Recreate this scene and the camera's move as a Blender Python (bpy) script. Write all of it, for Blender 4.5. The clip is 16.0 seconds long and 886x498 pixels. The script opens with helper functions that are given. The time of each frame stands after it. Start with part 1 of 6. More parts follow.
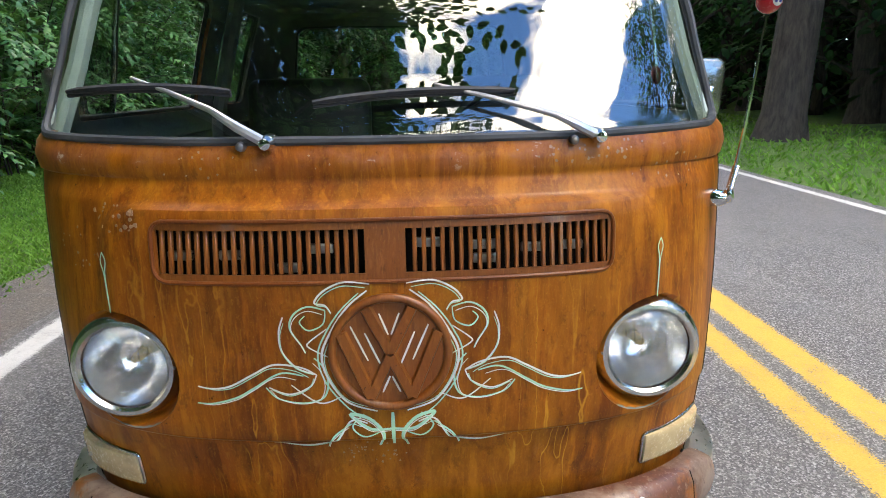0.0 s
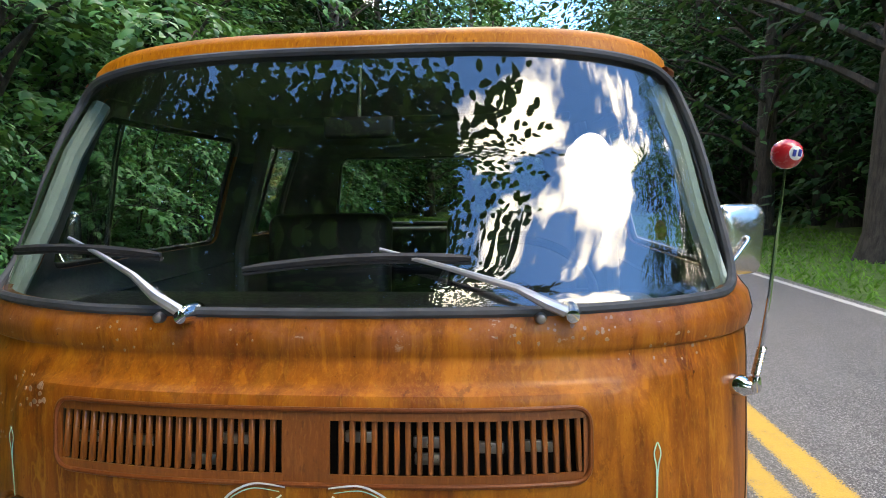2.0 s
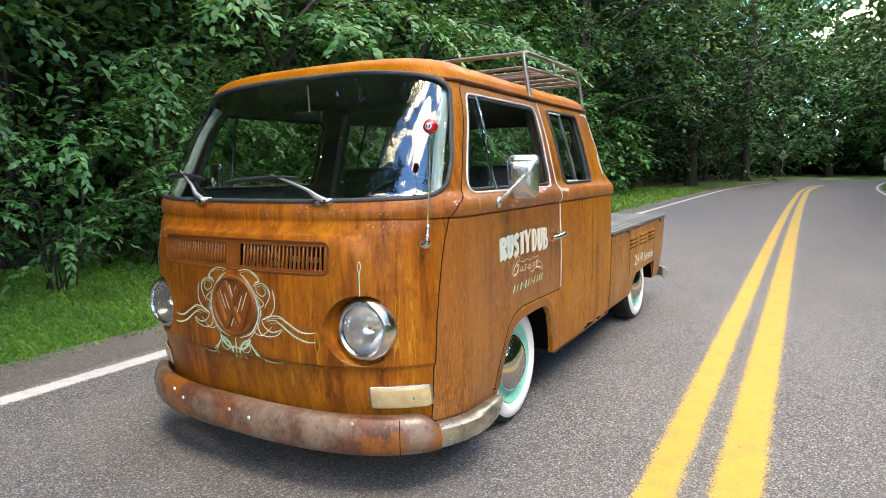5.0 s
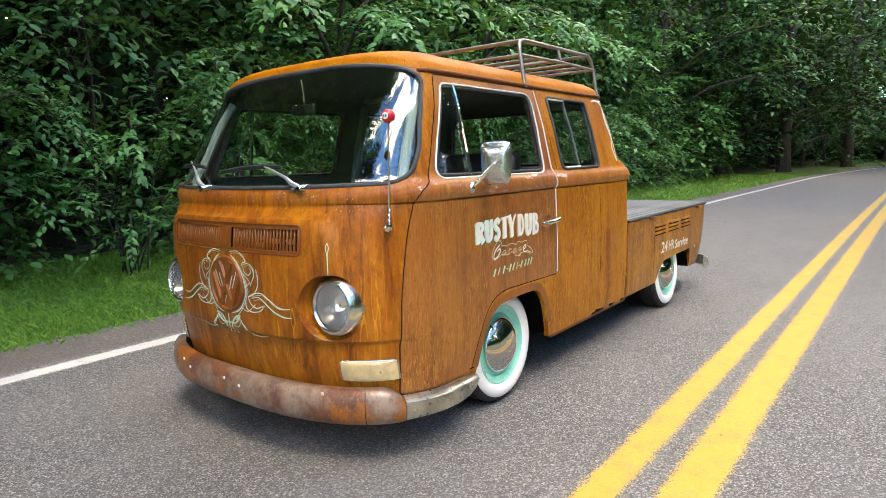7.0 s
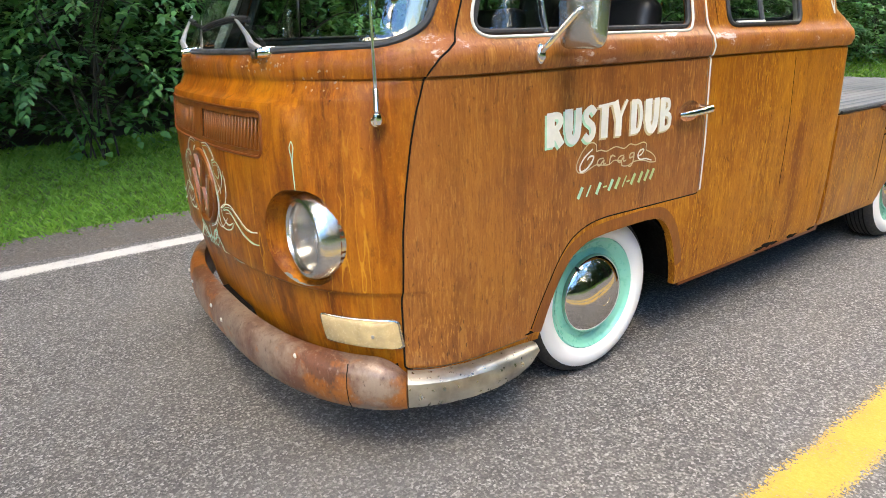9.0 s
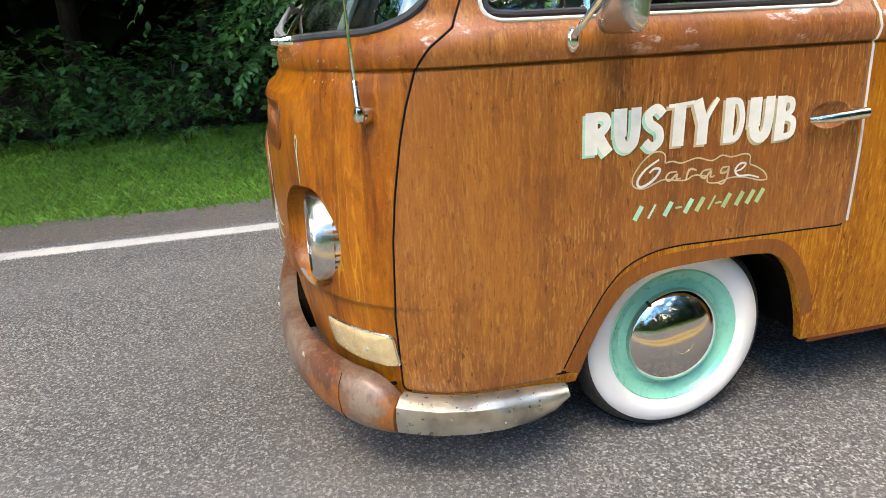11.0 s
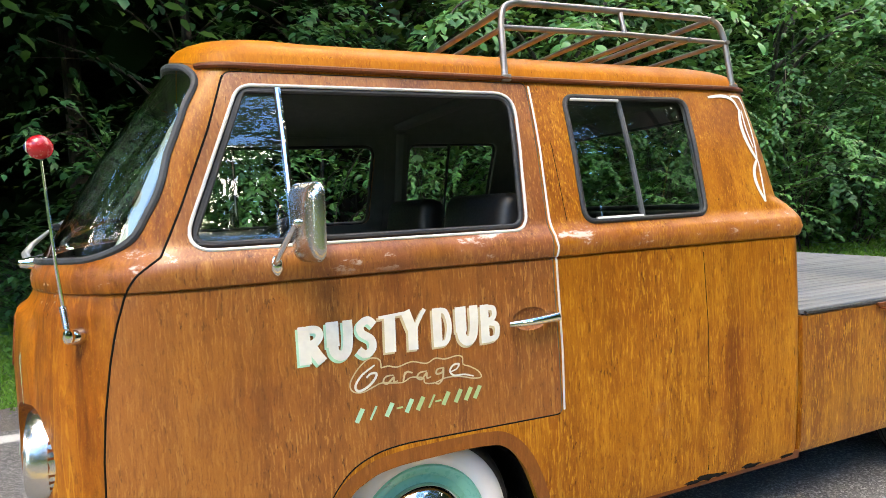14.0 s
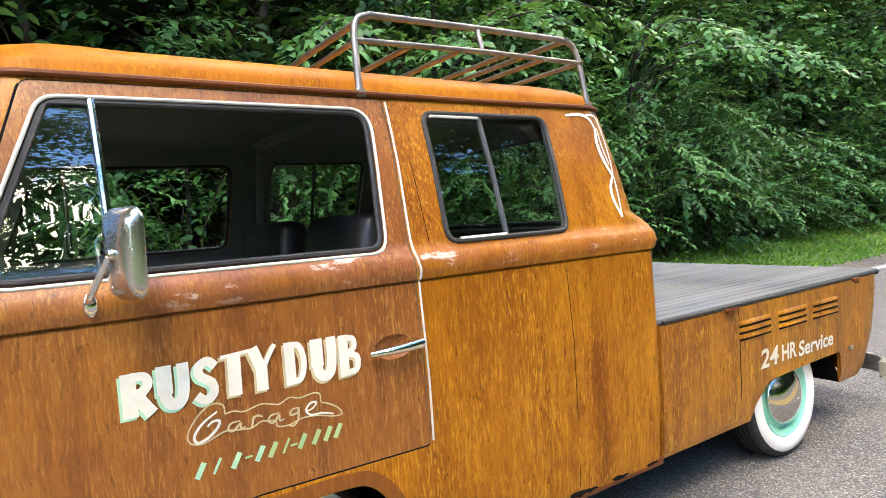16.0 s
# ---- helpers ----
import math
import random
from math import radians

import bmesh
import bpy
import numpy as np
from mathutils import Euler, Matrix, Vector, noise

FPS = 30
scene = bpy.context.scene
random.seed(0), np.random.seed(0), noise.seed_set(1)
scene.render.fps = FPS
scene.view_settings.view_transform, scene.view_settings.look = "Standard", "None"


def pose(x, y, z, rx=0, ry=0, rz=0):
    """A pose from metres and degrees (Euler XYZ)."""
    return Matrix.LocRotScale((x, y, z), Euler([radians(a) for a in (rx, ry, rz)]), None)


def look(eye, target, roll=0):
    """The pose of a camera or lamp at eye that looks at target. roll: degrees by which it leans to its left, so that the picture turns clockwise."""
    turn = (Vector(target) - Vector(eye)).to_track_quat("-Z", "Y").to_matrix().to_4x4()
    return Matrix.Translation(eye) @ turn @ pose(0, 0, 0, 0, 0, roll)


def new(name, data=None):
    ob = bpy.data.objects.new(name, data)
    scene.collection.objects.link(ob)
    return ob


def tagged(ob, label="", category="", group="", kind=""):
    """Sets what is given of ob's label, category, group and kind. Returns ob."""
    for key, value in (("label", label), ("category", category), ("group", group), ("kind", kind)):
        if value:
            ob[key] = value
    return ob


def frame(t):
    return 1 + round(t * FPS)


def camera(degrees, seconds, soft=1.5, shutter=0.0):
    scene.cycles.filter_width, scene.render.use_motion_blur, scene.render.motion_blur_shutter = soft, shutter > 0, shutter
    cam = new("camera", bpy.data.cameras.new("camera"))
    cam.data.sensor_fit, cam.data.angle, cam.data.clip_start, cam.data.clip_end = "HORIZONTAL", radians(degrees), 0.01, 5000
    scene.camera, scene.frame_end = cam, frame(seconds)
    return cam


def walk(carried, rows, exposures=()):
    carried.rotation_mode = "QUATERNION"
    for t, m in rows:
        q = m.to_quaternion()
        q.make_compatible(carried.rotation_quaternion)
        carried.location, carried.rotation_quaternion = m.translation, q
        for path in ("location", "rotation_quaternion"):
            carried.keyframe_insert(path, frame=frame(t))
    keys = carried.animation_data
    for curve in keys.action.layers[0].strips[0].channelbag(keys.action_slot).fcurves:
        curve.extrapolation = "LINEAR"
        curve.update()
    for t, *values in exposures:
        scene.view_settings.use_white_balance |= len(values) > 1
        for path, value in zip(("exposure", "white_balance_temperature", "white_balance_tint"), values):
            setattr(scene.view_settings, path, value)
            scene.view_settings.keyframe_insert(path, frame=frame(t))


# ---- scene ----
cam = camera(71.2, 16.0, 0.95)
PATH = [
    (0, (0.061, -2.219, 1.252), (0.147, -0.289, 0.733), -0.9),
    (0.5, (0.045, -2.086, 1.32), (0.162, -0.125, 0.945), -0.2),
    (1, (0.076, -2.02, 1.342), (0.171, -0.04, 1.073), 0.4),
    (1.5, (0.18, -1.991, 1.343), (0.148, 0.0, 1.152), 0.2),
    (2, (0.317, -2.003, 1.343), (0.135, -0.019, 1.172), -0.7),
    (2.5, (0.514, -2.08, 1.345), (0.2, -0.11, 1.209), -2.5),
    (3, (0.779, -2.177, 1.33), (0.3, -0.243, 1.146), -1.2),
    (3.5, (1.108, -2.279, 1.32), (0.444, -0.406, 1.098), 0.3),
    (4, (1.383, -2.52, 1.318), (0.611, -0.693, 1.068), 1.2),
    (4.5, (1.681, -2.685, 1.283), (0.787, -0.912, 1.048), -0.4),
    (4.7, (1.804, -2.749, 1.263), (0.863, -1.001, 1.021), -0.7),
    (6.8, (2.471, -2.688, 1.245), (1.264, -1.118, 0.965), -1.7),
    (7, (2.422, -2.592, 1.236), (1.202, -1.033, 0.955), -1.7),
    (7.5, (2.327, -2.373, 1.237), (1.046, -0.868, 0.935), -1.0),
    (8, (2.299, -2.082, 1.199), (0.929, -0.684, 0.788), -2.8),
    (8.5, (2.254, -1.817, 1.183), (0.787, -0.573, 0.635), -4.0),
    (9, (2.091, -1.571, 1.174), (0.542, -0.488, 0.519), -1.9),
    (9.5, (2.018, -1.348, 1.168), (0.388, -0.444, 0.443), -1.3),
    (9.7, (2.009, -1.273, 1.169), (0.34, -0.452, 0.433), -1.4),
    (11.8, (2.292, -0.818, 1.143), (0.403, -0.524, 0.555), -2.9),
    (12, (2.33, -0.767, 1.144), (0.435, -0.485, 0.57), -2.6),
    (12.5, (2.372, -0.697, 1.152), (0.475, -0.336, 0.631), -2.3),
    (13, (2.393, -0.642, 1.187), (0.504, -0.137, 0.764), -2.2),
    (13.5, (2.383, -0.612, 1.225), (0.514, 0.04, 0.938), -2.3),
    (14, (2.388, -0.591, 1.244), (0.551, 0.188, 1.104), -2.7),
    (14.5, (2.399, -0.574, 1.254), (0.58, 0.255, 1.198), -3.2),
    (15, (2.415, -0.546, 1.252), (0.627, 0.349, 1.225), -3.8),
    (15.5, (2.409, -0.521, 1.25), (0.663, 0.453, 1.206), -4.1),
    (16, (2.327, -0.474, 1.249), (0.664, 0.633, 1.146), -4.0),
]
walk(cam, [(t, look(eye, target, roll)) for t, eye, target, roll in PATH], [(0, .27, 7200, 10), (1.5, .13, 7200, 10), (3.5, -.02, 7600, 10), (4.7, .35, 7700, 10), (7, .40, 7800, 10), (9.5, .45, 7900, 10), (12.5, .42, 7900, 10), (16, .68, 7900, 10)])

# ---- light ----
world = bpy.data.worlds.new("sky_world")
scene.world = world
world.use_nodes = True
wn, wl = world.node_tree.nodes, world.node_tree.links
wn.clear()
w_out, w_bg = wn.new("ShaderNodeOutputWorld"), wn.new("ShaderNodeBackground")
w_sky = wn.new("ShaderNodeTexSky")
w_sky.sky_type, w_sky.sun_disc = "NISHITA", False
w_sky.sun_elevation, w_sky.sun_rotation = radians(63), radians(123)
w_sky.air_density, w_sky.dust_density, w_sky.ozone_density = 1.0, 0.0, 1.0
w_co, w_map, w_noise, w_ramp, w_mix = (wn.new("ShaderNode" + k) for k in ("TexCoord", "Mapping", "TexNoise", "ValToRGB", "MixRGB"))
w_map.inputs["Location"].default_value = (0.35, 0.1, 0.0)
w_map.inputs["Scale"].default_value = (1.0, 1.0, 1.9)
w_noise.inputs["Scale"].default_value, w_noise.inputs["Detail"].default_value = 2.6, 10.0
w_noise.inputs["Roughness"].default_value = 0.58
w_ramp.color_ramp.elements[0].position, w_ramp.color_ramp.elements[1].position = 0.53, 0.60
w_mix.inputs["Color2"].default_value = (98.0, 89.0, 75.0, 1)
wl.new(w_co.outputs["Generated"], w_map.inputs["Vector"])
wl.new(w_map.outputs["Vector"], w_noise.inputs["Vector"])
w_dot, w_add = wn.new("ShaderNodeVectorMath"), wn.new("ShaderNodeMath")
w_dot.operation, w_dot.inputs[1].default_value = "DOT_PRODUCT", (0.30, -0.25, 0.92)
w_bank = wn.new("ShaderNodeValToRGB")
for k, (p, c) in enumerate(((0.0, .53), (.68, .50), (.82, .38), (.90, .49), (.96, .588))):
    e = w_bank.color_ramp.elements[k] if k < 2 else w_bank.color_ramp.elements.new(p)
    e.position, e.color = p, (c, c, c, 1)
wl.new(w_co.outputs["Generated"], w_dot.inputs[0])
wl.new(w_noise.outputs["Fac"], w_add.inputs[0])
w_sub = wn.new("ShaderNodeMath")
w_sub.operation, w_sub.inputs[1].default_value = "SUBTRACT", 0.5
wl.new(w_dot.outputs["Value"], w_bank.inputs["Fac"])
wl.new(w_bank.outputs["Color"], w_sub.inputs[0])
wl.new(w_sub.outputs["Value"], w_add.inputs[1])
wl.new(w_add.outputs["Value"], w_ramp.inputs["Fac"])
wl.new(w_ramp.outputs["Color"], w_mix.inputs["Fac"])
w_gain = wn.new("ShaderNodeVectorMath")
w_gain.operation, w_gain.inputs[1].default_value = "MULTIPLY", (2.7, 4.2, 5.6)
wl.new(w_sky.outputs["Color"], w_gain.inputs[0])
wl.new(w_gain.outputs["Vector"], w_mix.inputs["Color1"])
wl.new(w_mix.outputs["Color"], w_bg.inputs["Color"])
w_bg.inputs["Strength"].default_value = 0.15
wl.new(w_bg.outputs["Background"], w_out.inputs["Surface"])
sun = new("sun", bpy.data.lights.new("sun", "SUN"))
sun.data.energy, sun.data.angle, sun.data.color = 1.0, radians(14), (1.0, 0.95, 0.88)
sun.matrix_world = look((0, 0, 30), (-3.8, 2.5, 21.1))

# ---- the cab's form ----
def curve(z, zs, vs):
    """Smooth-step-free linear interpolation of a profile."""
    return float(np.interp(z, zs, vs))


Z_W = (.24, .30, .50, .80, 1.00, 1.069, 1.075, 1.080, 1.11, 1.14, 1.16, 1.18, 1.40, 1.59, 1.632)
V_W = (.824, .836, .847, .850, .845, .8435, .837, .849, .856, .850, .834, .822, .762, .697, .680)
Z_F = (.24, .40, .50, .516, .530, .60, .73, .90, 1.00, 1.03, 1.05, 1.066, 1.085, 1.11, 1.15, 1.18, 1.40, 1.617, 1.632)
V_F = (-.985, -1.018, -1.032, -1.038, -1.058, -1.062, -1.056, -1.038, -1.022, -1.016, -1.004, -.994, -.997, -.997, -.980, -.960, -.795, -.605, -.590)


def fuller(z):
    """How much wider the upper cab is at the windscreen than at its tail."""
    return curve(z, (1.20, 1.34, 1.40, 1.46, 1.52, 1.632), (.0, .011, .018, .027, .032, .033))


def half_width(z):
    return curve(z, Z_W, V_W) + fuller(z)


def nose(z):
    return curve(z, Z_F, V_F)


def nose_start(z):
    return curve(z, (.24, 1.17, 1.632), (-.55, -.55, -.43))


def squareness(z):
    """How square the nose is in plan: rounded low down, flat across at the windscreen's top."""
    return curve(z, (.24, 1.17, 1.632), (2.8, 2.8, 7.0))


def tail(z):
    return curve(z, (.24, 1.070, 1.085, 1.11, 1.16, 1.192, 1.208, 1.222, 1.632), (1.465, 1.467, 1.483, 1.493, 1.490, 1.477, 1.462, 1.450, 1.420))


def corner_run(z):
    """How far ahead of the tail the rear corner begins to round: tight below the waist, soft beside the rear window."""
    return curve(z, (.24, 1.06, 1.17, 1.222, 1.632), (.045, .045, .07, .14, .14))


def ease(v, a, b):
    k = min(1.0, max(0.0, (v - a) / (b - a)))
    return k * k * (3 - 2 * k)


def narrowing(y, z):
    return fuller(z) * ease(y, -.42, .90)


def side_x(y, z):
    """Outer half width of the cab at y along it and height z."""
    w, f, s, r = half_width(z), nose(z), nose_start(z), tail(z)
    if y < s:
        k = min(1.0, (s - y) / (s - f))
        return w * (1 - k ** 2.3) ** (1 / squareness(z))
    c = corner_run(z)
    if y > r - c:
        k = min(1.0, (y - (r - c)) / c)
        w -= .64 * c * (1 - math.sqrt(1 - k ** 2))
    return w - narrowing(y, z)


def proud(x, z):
    """How far the pressed middle of the nose stands out below its ledge, fading downwards and towards the corners."""
    corner = math.hypot(max(0.0, abs(x) - .50), max(0.0, z - .93))
    return .020 * (1 - ease(corner, .085, .104)) * ease(z, .66, .98)


def front_y(x, z):
    """Outer front surface of the cab at x across it and height z."""
    w, f, s = half_width(z), nose(z), nose_start(z)
    return s - (s - f) * (1 - min(1.0, abs(x) / w) ** squareness(z)) ** (1 / 2.3) - proud(x, z)


# ---- materials ----
class Nodes:
    """A small builder for one procedural material."""

    def __init__(self, name, rough=0.5, metal=0.0, color=(.5, .5, .5), coat=0.0, spec=0.5):
        self.mat = bpy.data.materials.new(name)
        self.mat.use_nodes = True
        self.tree = self.mat.node_tree
        self.bsdf = self.tree.nodes["Principled BSDF"]
        self.put("Roughness", rough), self.put("Metallic", metal), self.put("Base Color", (*color, 1))
        self.put("Coat Weight", coat), self.put("Specular IOR Level", spec)
        self.co = self.tree.nodes.new("ShaderNodeTexCoord").outputs["Object"]

    def put(self, key, value):
        if hasattr(value, "is_linked"):
            self.tree.links.new(value, self.bsdf.inputs[key])
        else:
            self.bsdf.inputs[key].default_value = value
        return self

    def link(self, a, b):
        self.tree.links.new(a, b)

    def noise(self, scale, detail=4.0, stretch=(1, 1, 1), rough=0.55, shift=(0, 0, 0), kind="Noise"):
        m = self.tree.nodes.new("ShaderNodeMapping")
        m.inputs["Scale"].default_value, m.inputs["Location"].default_value = stretch, shift
        self.link(self.co, m.inputs["Vector"])
        n = self.tree.nodes.new("ShaderNodeTex" + kind)
        n.inputs["Scale"].default_value = scale
        if kind == "Noise":
            n.inputs["Detail"].default_value, n.inputs["Roughness"].default_value = detail, rough
        self.link(m.outputs["Vector"], n.inputs["Vector"])
        return n.outputs["Fac"] if kind == "Noise" else n.outputs["Distance"]

    def ramp(self, fac, *stops):
        r = self.tree.nodes.new("ShaderNodeValToRGB")
        e = r.color_ramp.elements
        while len(e) < len(stops):
            e.new(0.5)
        for k, (p, c) in zip(e, stops):
            k.position, k.color = p, (c, c, c, 1) if isinstance(c, (int, float)) else (*c, 1)
        self.link(fac, r.inputs["Fac"])
        return r.outputs["Color"]

    def mix(self, fac, a, b, blend="MIX"):
        m = self.tree.nodes.new("ShaderNodeMixRGB")
        m.blend_type = blend
        for key, v in (("Fac", fac), ("Color1", a), ("Color2", b)):
            if hasattr(v, "is_linked"):
                self.link(v, m.inputs[key])
            else:
                m.inputs[key].default_value = v if key == "Fac" else (*v, 1)
        return m.outputs["Color"]

    def math(self, op, a, b):
        m = self.tree.nodes.new("ShaderNodeMath")
        m.operation = op
        for i, v in enumerate((a, b)):
            if hasattr(v, "is_linked"):
                self.link(v, m.inputs[i])
            else:
                m.inputs[i].default_value = v
        return m.outputs["Value"]

    def bump(self, fac, strength=0.3, distance=0.002):
        b = self.tree.nodes.new("ShaderNodeBump")
        b.inputs["Strength"].default_value, b.inputs["Distance"].default_value = strength, distance
        self.link(fac, b.inputs["Height"])
        self.link(b.outputs["Normal"], self.bsdf.inputs["Normal"])
        return self

    def random(self):
        return self.tree.nodes.new("ShaderNodeObjectInfo").outputs["Random"]

    def island(self):
        return self.tree.nodes.new("ShaderNodeNewGeometry").outputs["Random Per Island"]


def rust(name, base, light, dark, shift, worn=0.5, coat=0.25, drips=.7, spec=.35, rear=0.0, bare=(.30, .130, .060), mustard=0.0, calm=1.0):
    """Clear-coated rusty steel: broad tones, long wavering runs, hairline drips in groups, pits and worn spots."""
    n = Nodes(name, 0.42, 0.0, coat=coat, spec=spec)
    off = lambda k: tuple(v + k for v in shift)
    pale = (min(1, light[0] * 1.42), min(1, light[1] * 1.75), light[2] * 2.6)
    deep = tuple(.55 * v for v in dark)
    xyz = n.tree.nodes.new("ShaderNodeSeparateXYZ")
    n.link(n.co, xyz.inputs["Vector"])
    straight = n.co
    # runs waver a little from side to side on their way down
    sway = n.tree.nodes.new("ShaderNodeTexNoise")
    sway.inputs["Scale"].default_value, sway.inputs["Detail"].default_value = 14.0, 3.0
    n.link(straight, sway.inputs["Vector"])
    bent = n.tree.nodes.new("ShaderNodeVectorMath")
    bent.operation, bent.inputs[1].default_value = "MULTIPLY_ADD", (.016, .016, .06)
    n.link(sway.outputs["Color"], bent.inputs[0])
    n.link(straight, bent.inputs[2])
    cloud = n.noise(1.9, 8, (1, 1, .45), .60, shift)
    patch = n.noise(4.5, 6, (1, 1, .55), .62, off(11))
    tone = n.math("ADD", cloud, n.math("MULTIPLY", n.ramp(xyz.outputs["Y"], (.30, 0.0), (.75, 1.0)), rear))
    n.co = bent.outputs["Vector"]
    c = n.mix(n.ramp(tone, (.36, 0.0), (.64, 1.0)), base, light)
    if mustard:
        inside = n.math("MULTIPLY", n.ramp(n.math("ABSOLUTE", xyz.outputs["X"], 0.0), (.40, 1.0), (.52, 0.0)), n.ramp(xyz.outputs["Z"], (.50, 0.0), (.56, 1.0), (.86, 1.0), (.90, 0.0)))
        nose_only = n.math("MULTIPLY", inside, n.ramp(n.math("MULTIPLY", xyz.outputs["Y"], -1.0), (.85, 0.0), (.95, 1.0)))
        c = n.mix(n.math("MULTIPLY", nose_only, n.ramp(patch, (.30, .2), (.62, mustard))), c, (.335, .128, .008))
    flank = n.ramp(n.math("ADD", xyz.outputs["Y"], 1.0), (.30, calm), (.60, 1.0))
    if calm < 1:
        # the nose: redder, with broad soft stains and golden washes instead of dashes
        face_on = n.math("SUBTRACT", 1.0, flank)
        c = n.mix(n.math("MULTIPLY", face_on, .35), c, (.31, .064, .005))
        c = n.mix(n.math("MULTIPLY", face_on, n.ramp(n.noise(6.5, 6, (1, 1, .24), .60, off(31)), (.47, 0.0), (.62, .75))), c, (.150, .033, .004))
        c = n.mix(n.math("MULTIPLY", face_on, n.ramp(n.noise(9, 6, (1, 1, .16), .60, off(33)), (.50, 0.0), (.66, .70))), c, (.42, .122, .006))
        c = n.mix(n.math("MULTIPLY", face_on, n.ramp(n.noise(30, 6, (1, 1, .22), .66, off(35)), (.50, 0.0), (.66, .50))), c, (.135, .028, .004))
        c = n.mix(n.math("MULTIPLY", face_on, n.ramp(n.noise(75, 5, (1, 1, .40), .66, off(37)), (.55, 0.0), (.68, .45))), c, (.40, .160, .020))
        # crisp dark runs, red-brown fringes and a few bright ones
        run_at = n.ramp(n.noise(5, 5, (1, 1, .5), .62, off(41)), (.44, .15), (.58, 1.0))
        run = n.noise(30, 4, (1, 1, .06), .62, off(43))
        c = n.mix(n.math("MULTIPLY", n.math("MULTIPLY", face_on, run_at), n.ramp(run, (.51, 0.0), (.58, .50))), c, (.195, .036, .005))
        c = n.mix(n.math("MULTIPLY", n.math("MULTIPLY", face_on, run_at), n.ramp(run, (.575, 0.0), (.62, .65))), c, (.070, .017, .004))
        c = n.mix(n.math("MULTIPLY", face_on, n.ramp(run, (.36, .75), (.43, 0.0))), c, (.47, .155, .009))
        stain = n.math("MULTIPLY", n.ramp(n.noise(3.4, 8, (1, 1, .40), .66, off(47)), (.52, 0.0), (.60, 1.0)), n.ramp(n.noise(42, 5, (1, 1, .16), .66, off(49)), (.42, .25), (.56, 1.0)))
        c = n.mix(n.math("MULTIPLY", n.math("MULTIPLY", face_on, stain), .72), c, (.090, .020, .004))
        grime = n.noise(17, 8, (1, 1, .5), .74, off(45))
        c = n.mix(n.math("MULTIPLY", face_on, n.ramp(grime, (.57, 0.0), (.63, .60))), c, (.085, .022, .005))
    groups = n.math("MULTIPLY", n.ramp(patch, (.36, .30), (.60, 1.0)), flank)
    wide = n.noise(9, 5, (1, 1, .11), .58, off(6))
    c = n.mix(n.ramp(wide, (.50, 0.0), (.72, .75 * drips)), c, dark)
    c = n.mix(n.ramp(wide, (.28, .60 * drips), (.48, 0.0)), c, light)
    middle = n.noise(48, 4, (1, 1, .075), .60, off(8))
    c = n.mix(n.math("MULTIPLY", groups, n.ramp(middle, (.54, 0.0), (.68, .42 * drips))), c, dark)
    c = n.mix(n.math("MULTIPLY", groups, n.ramp(middle, (.32, .50 * drips), (.44, 0.0))), c, pale)
    # short dashes, dark and golden, crowded together
    dash = n.noise(190, 3, (1, 1, .11), .58, off(4))
    c = n.mix(n.math("MULTIPLY", groups, n.ramp(dash, (.55, 0.0), (.65, .84 * drips))), c, pale)
    c = n.mix(n.math("MULTIPLY", flank, n.ramp(dash, (.32, .45 * drips), (.45, 0.0))), c, dark)
    flecks = n.noise(120, 3, (1, 1, .20), .55, off(21))
    c = n.mix(n.math("MULTIPLY", groups, n.ramp(flecks, (.62, 0.0), (.67, .85 * drips))), c, deep)
    # thin wavering runs that trickled down from a few spots
    low = n.ramp(xyz.outputs["Z"], (.45, 1.0), (1.0, .15))
    trickle = n.noise(26, 1, (1, 1, .035), .4, off(17))
    some = n.ramp(n.noise(4.0, 4, (1, 1, .35), .55, off(15)), (.46, 0.0), (.58, 1.0))
    c = n.mix(n.math("MULTIPLY", n.math("MULTIPLY", some, low), n.ramp(trickle, (.485, 0.0), (.496, .75 * drips), (.504, .75 * drips), (.515, 0.0))), c, pale)
    speck = n.noise(260, 3, (1, 1, .6), .65, off(3))
    c = n.mix(n.ramp(speck, (.58, 0.0), (.70, .20)), c, pale)
    c = n.mix(n.ramp(speck, (.30, .25), (.42, 0.0)), c, dark)
    n.co = straight
    blots = n.noise(5, 9, (1, 1, .42), .70, off(13))
    c = n.mix(n.ramp(blots, (.53, 0.0), (.70, .70 * drips)), c, (dark[0] * 1.05, dark[1] * .85, dark[2]))
    pits = n.noise(60, 5, (1, 1, .7), .7, off(9))
    c = n.mix(n.ramp(pits, (.67, 0.0), (.71, .8)), c, tuple(.35 * v for v in dark))
    spots = n.noise(7, 10, (1, 1, .7), .78, off(3))
    c = n.mix(n.ramp(spots, (.59, 0.0), (.67, worn)), c, bare)
    c = n.mix(n.ramp(spots, (.69, 0.0), (.71, worn * .8)), c, (.50, .40, .33))
    # old pale paint left along the raised waistline
    high = n.math("DIVIDE", xyz.outputs["Z"], 2.0)
    waist = n.ramp(high, (.540, 0.0), (.556, 1.0), (.583, 1.0), (.590, 0.0))
    left_on = n.noise(9, 8, (1, .7, 1.6), .72, off(5))
    c = n.mix(n.math("MULTIPLY", waist, n.ramp(left_on, (.44, 0.0), (.60, .60))), c, (.33, .115, .055))
    c = n.mix(n.math("MULTIPLY", waist, n.ramp(left_on, (.60, 0.0), (.65, .9))), c, (.62, .50, .44))
    n.put("Base Color", c)
    n.put("Roughness", n.ramp(patch, (.3, .32), (.7, .52)))
    n.put("Coat Roughness", 0.10)
